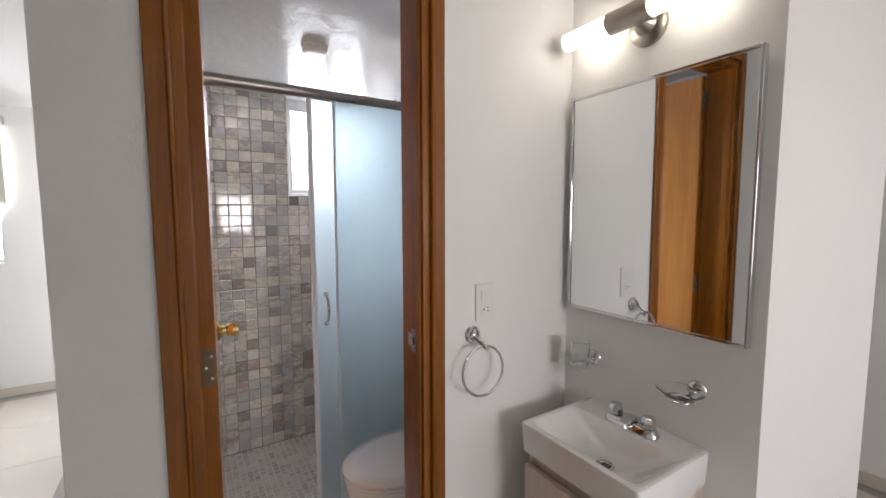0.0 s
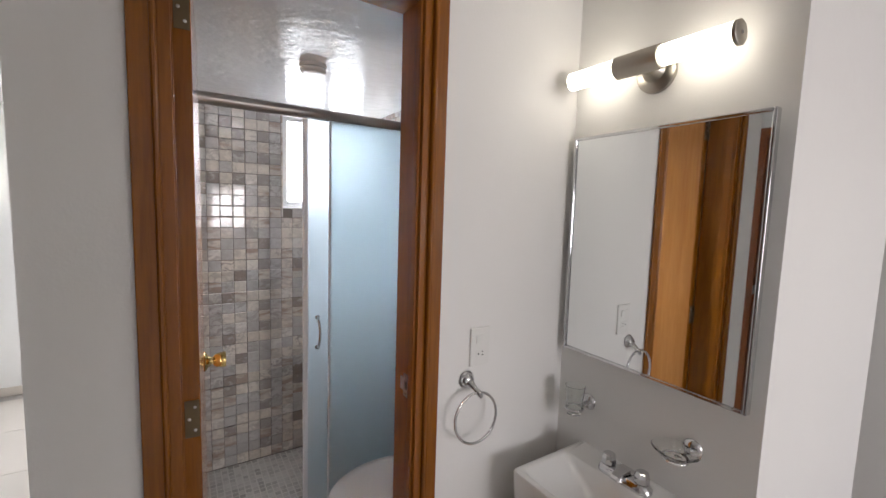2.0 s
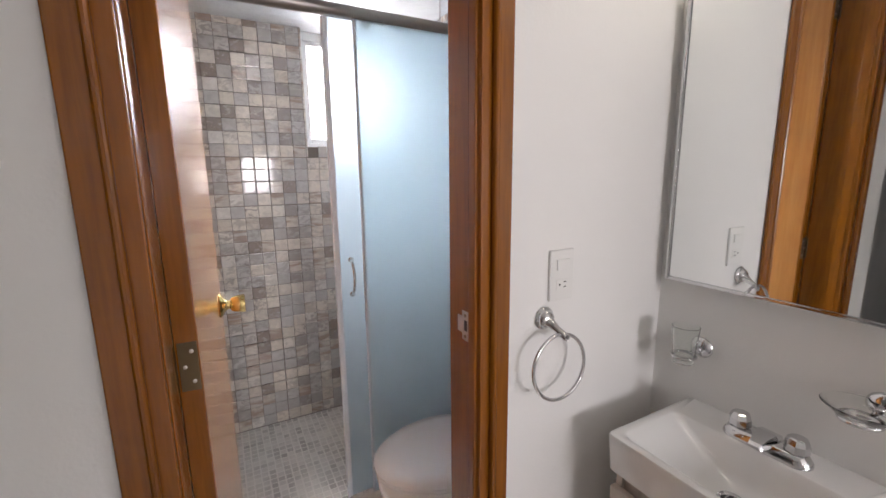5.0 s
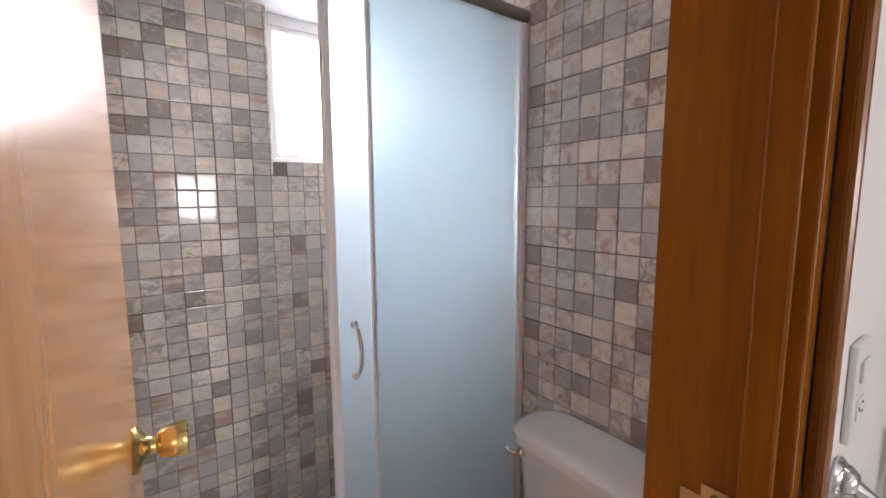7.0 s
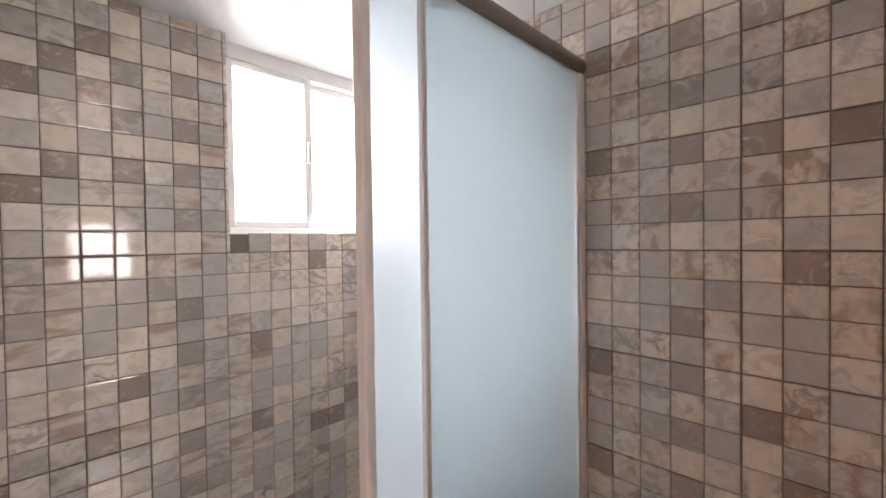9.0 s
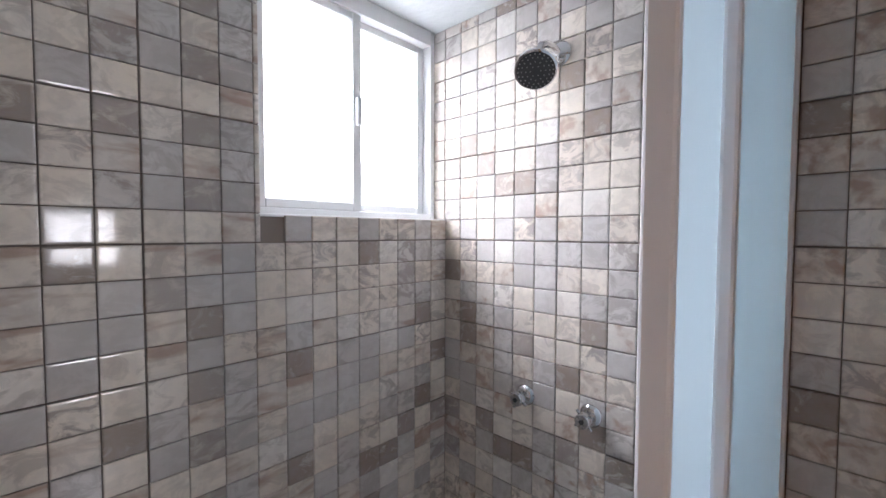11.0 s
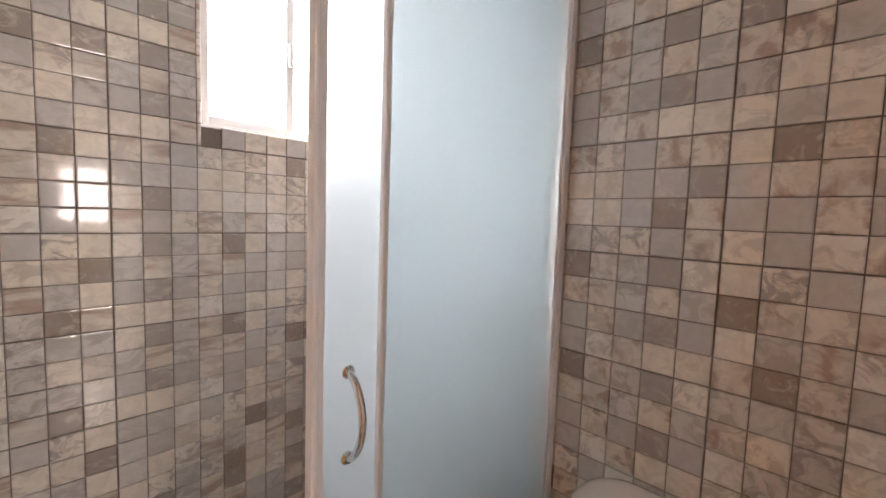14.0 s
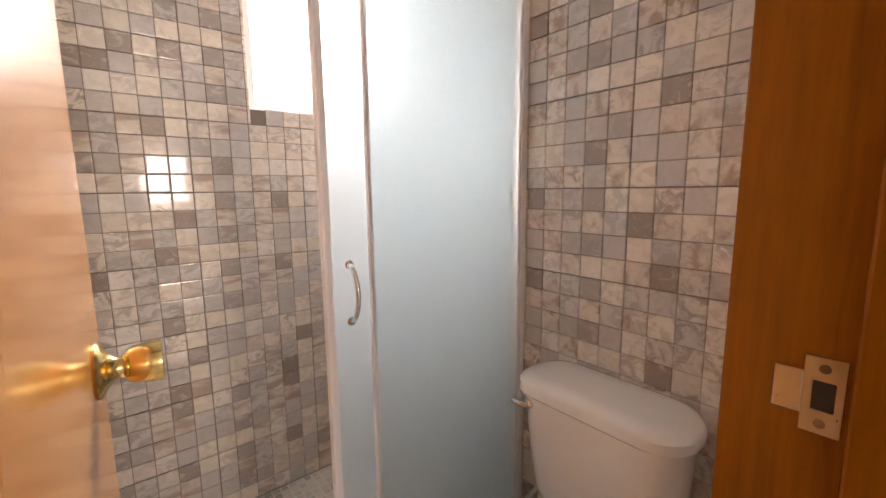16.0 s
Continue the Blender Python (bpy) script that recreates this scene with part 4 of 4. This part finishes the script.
part("strike_plate", box(WEST - 0.04, WEST + 0.008, 1.2975, 1.2998, 1.06, 1.12, 0.0005), STEEL, pf, "zinc strike plate")

bw = tagged(new("window_2"), "white framed bedroom window with frosted daylight", "window", kind="structure")
for a, c, e, f in ((-2.2, -2.17, 1.07, 2.12), (-1.23, -1.2, 1.07, 2.12), (-2.17, -1.23, 1.07, 1.1), (-2.17, -1.23, 2.09, 2.12)):
    part("window_frame", box(a, c, BED + 0.03, BED + 0.08, e, f, 0.002), WINDOW_ALU, bw)
pane = part("pane", box(-2.17, -1.23, BED + 0.05, BED + 0.054, 1.1, 2.09), WINDOW_GLASS, bw)
pane.visible_shadow = False
blind = thing("roller_blind", "cream roller blind lowered halfway over the window", "blind")
part("cloth", box(-2.25, -1.165, BED - 0.05, BED - 0.047, 1.55, 2.15), BLIND, blind)
part("tube", tube([(-2.26, BED - 0.035, 2.17), (-1.155, BED - 0.035, 2.17)], 0.02, 16), PLASTIC, blind, smooth=True)
part("bottom_bar", box(-2.25, -1.165, BED - 0.054, BED - 0.043, 1.53, 1.55, 0.003), PLASTIC, blind)
part("bracket", box(-1.153, -1.148, BED - 0.06, BED - 0.0005, 2.14, 2.2, 0.001), STEEL, blind)
# The wider of these two is added round the made-up fill light.
for name, (a, c, e, f), y in (("window_3", (0.48, 1.16, 1.13, 1.81), BACK), ("added_window_5", (1.48, 2.72, 0.83, 1.97), BACK)):
    w = tagged(new(name), "hall window out of view with a white aluminium frame", "window", kind="structure")
    for p, q, r, s in ((a, a + 0.03, e, f), (c - 0.03, c, e, f), (a + 0.03, c - 0.03, e, e + 0.03), (a + 0.03, c - 0.03, f - 0.03, f), ((a + c) / 2 - 0.012, (a + c) / 2 + 0.012, e + 0.03, f - 0.03)):
        part("window_frame", box(p, q, y - 0.045, y - 0.01, r, s, 0.002), WINDOW_ALU, w)
# frame of the assumed side window, out of view
w = tagged(new("assumed_window_4"), "assumed hall side window, out of view, with a white aluminium frame", "window", kind="structure")
for p, q, r, s in ((-1.42, -1.39, 0.78, 2.02), (-0.11, -0.08, 0.78, 2.02), (-1.39, -0.11, 0.78, 0.81), (-1.39, -0.11, 1.99, 2.02)):
    part("window_frame", box(EAST + 0.01, EAST + 0.045, p, q, r, s, 0.002), WINDOW_ALU, w)

for x, lab in ((1.60, "blank white wall plate with a cable hole"), (1.75, "blank white wall plate")):
    o = thing("wall_plate", lab, "wall plate", "plates on the hall wall", at=(x, NICHE, 0.0))
    z = 0.43 if x < 1.7 else 0.46
    part("plate", box(0, 0.072, -0.009, -0.0002, z - 0.058, z + 0.058, 0.003), PLASTIC, o)
    if x < 1.7:
        part("cable_hole", turned([(0.006, 0), (0.006, 0.002), (0.003, 0.003)], 14, pose(0.036, -0.0088, z, 90, 0, 0)), BLACK, o)

# ---- tiles, last ----
wall_r, wall_f = bpy.data.objects["wall_bath_right"], bpy.data.objects["wall_bath_far"]
wall_cells(wall_r, 1, R, -1, DI, FAR + 0.06, 0.0, CEIL_B, 1.530, 1.257, TILE_Y, (1.25, 2.45, 1.0, 2.0))
wall_cells(wall_f, 0, FAR, -1, LB, R, 0.0, CEIL_B, 0.347, 1.257, TILE_X, (0.0, 1.0, 0.6, 1.57), [(WIN_X, R + 0.1, SILL, CEIL_B + 1)])
wall_cells(bpy.data.objects["wall_bath_left"], 1, LB, 1, DI, FAR, 0.0, CEIL_B, 1.530, 1.257, TILE_Y, (9, 9.1, 9, 9.1))


def floor_tiles():
    """Large cream tiles of the hall, one piece each on one shared mesh."""
    size, gap = 0.6, 0.0016
    bm = box(-size / 2 + gap, size / 2 - gap, -size / 2 + gap, size / 2 - gap, -0.006, 0.0, 0.0012, 1)
    me = bpy.data.meshes.new("floor_tile")
    bm.to_mesh(me)
    bm.free()
    me.materials.append(CREAM_TILE)
    for i in range(-5, 7):
        for j in range(-10, 4):
            x, y = -0.645 + size * (i + 0.5), 2.64 + size * (j + 0.5)
            if x > CORNER - 0.31 and y > 0.72 or y > BED or y < BACK - 0.2 or x > EAST + 0.2:
                continue
            ob = new("floor_tile", me)
            ob.location = (x, y, 0.0)
            ob.parent = FLOOR_HALL


floor_tiles()


def mosaic():
    """The small stones of the bathroom floor."""
    pitch, gap = 0.0335, 0.0042
    rng = random.Random(11)
    verts, faces = [], []
    for i in range(int((R - LB) / pitch)):
        for j in range(int((FAR - D) / pitch)):
            x, y = LB + i * pitch, FAR - (j + 1) * pitch
            if TRACK - 0.044 - pitch < y < TRACK + 0.044 or y < D + 0.02:
                continue
            g = [gap / 2 + rng.uniform(0, 0.0022) for _ in range(4)]
            k = len(verts)
            for s, z in ((0.0, 0.0), (0.0008, 0.0009)):
                verts += [(x + g[0] + s, y + g[1] + s, z), (x + pitch - g[2] - s, y + g[1] + s, z), (x + pitch - g[2] - s, y + pitch - g[3] - s, z), (x + g[0] + s, y + pitch - g[3] - s, z)]
            for q in range(4):
                t = (q + 1) % 4
                faces.append((k + q, k + t, k + 4 + t, k + 4 + q))
            faces.append((k + 4, k + 5, k + 6, k + 7))
    bm = bmesh.new()
    me = bpy.data.meshes.new("tmp")
    me.from_pydata(verts, [], faces)
    bm.from_mesh(me)
    bpy.data.meshes.remove(me)
    ob = part("mosaic_stones", bm, MOSAIC, FLOOR_BATH)
    ob["kind"] = "stuff"


mosaic()
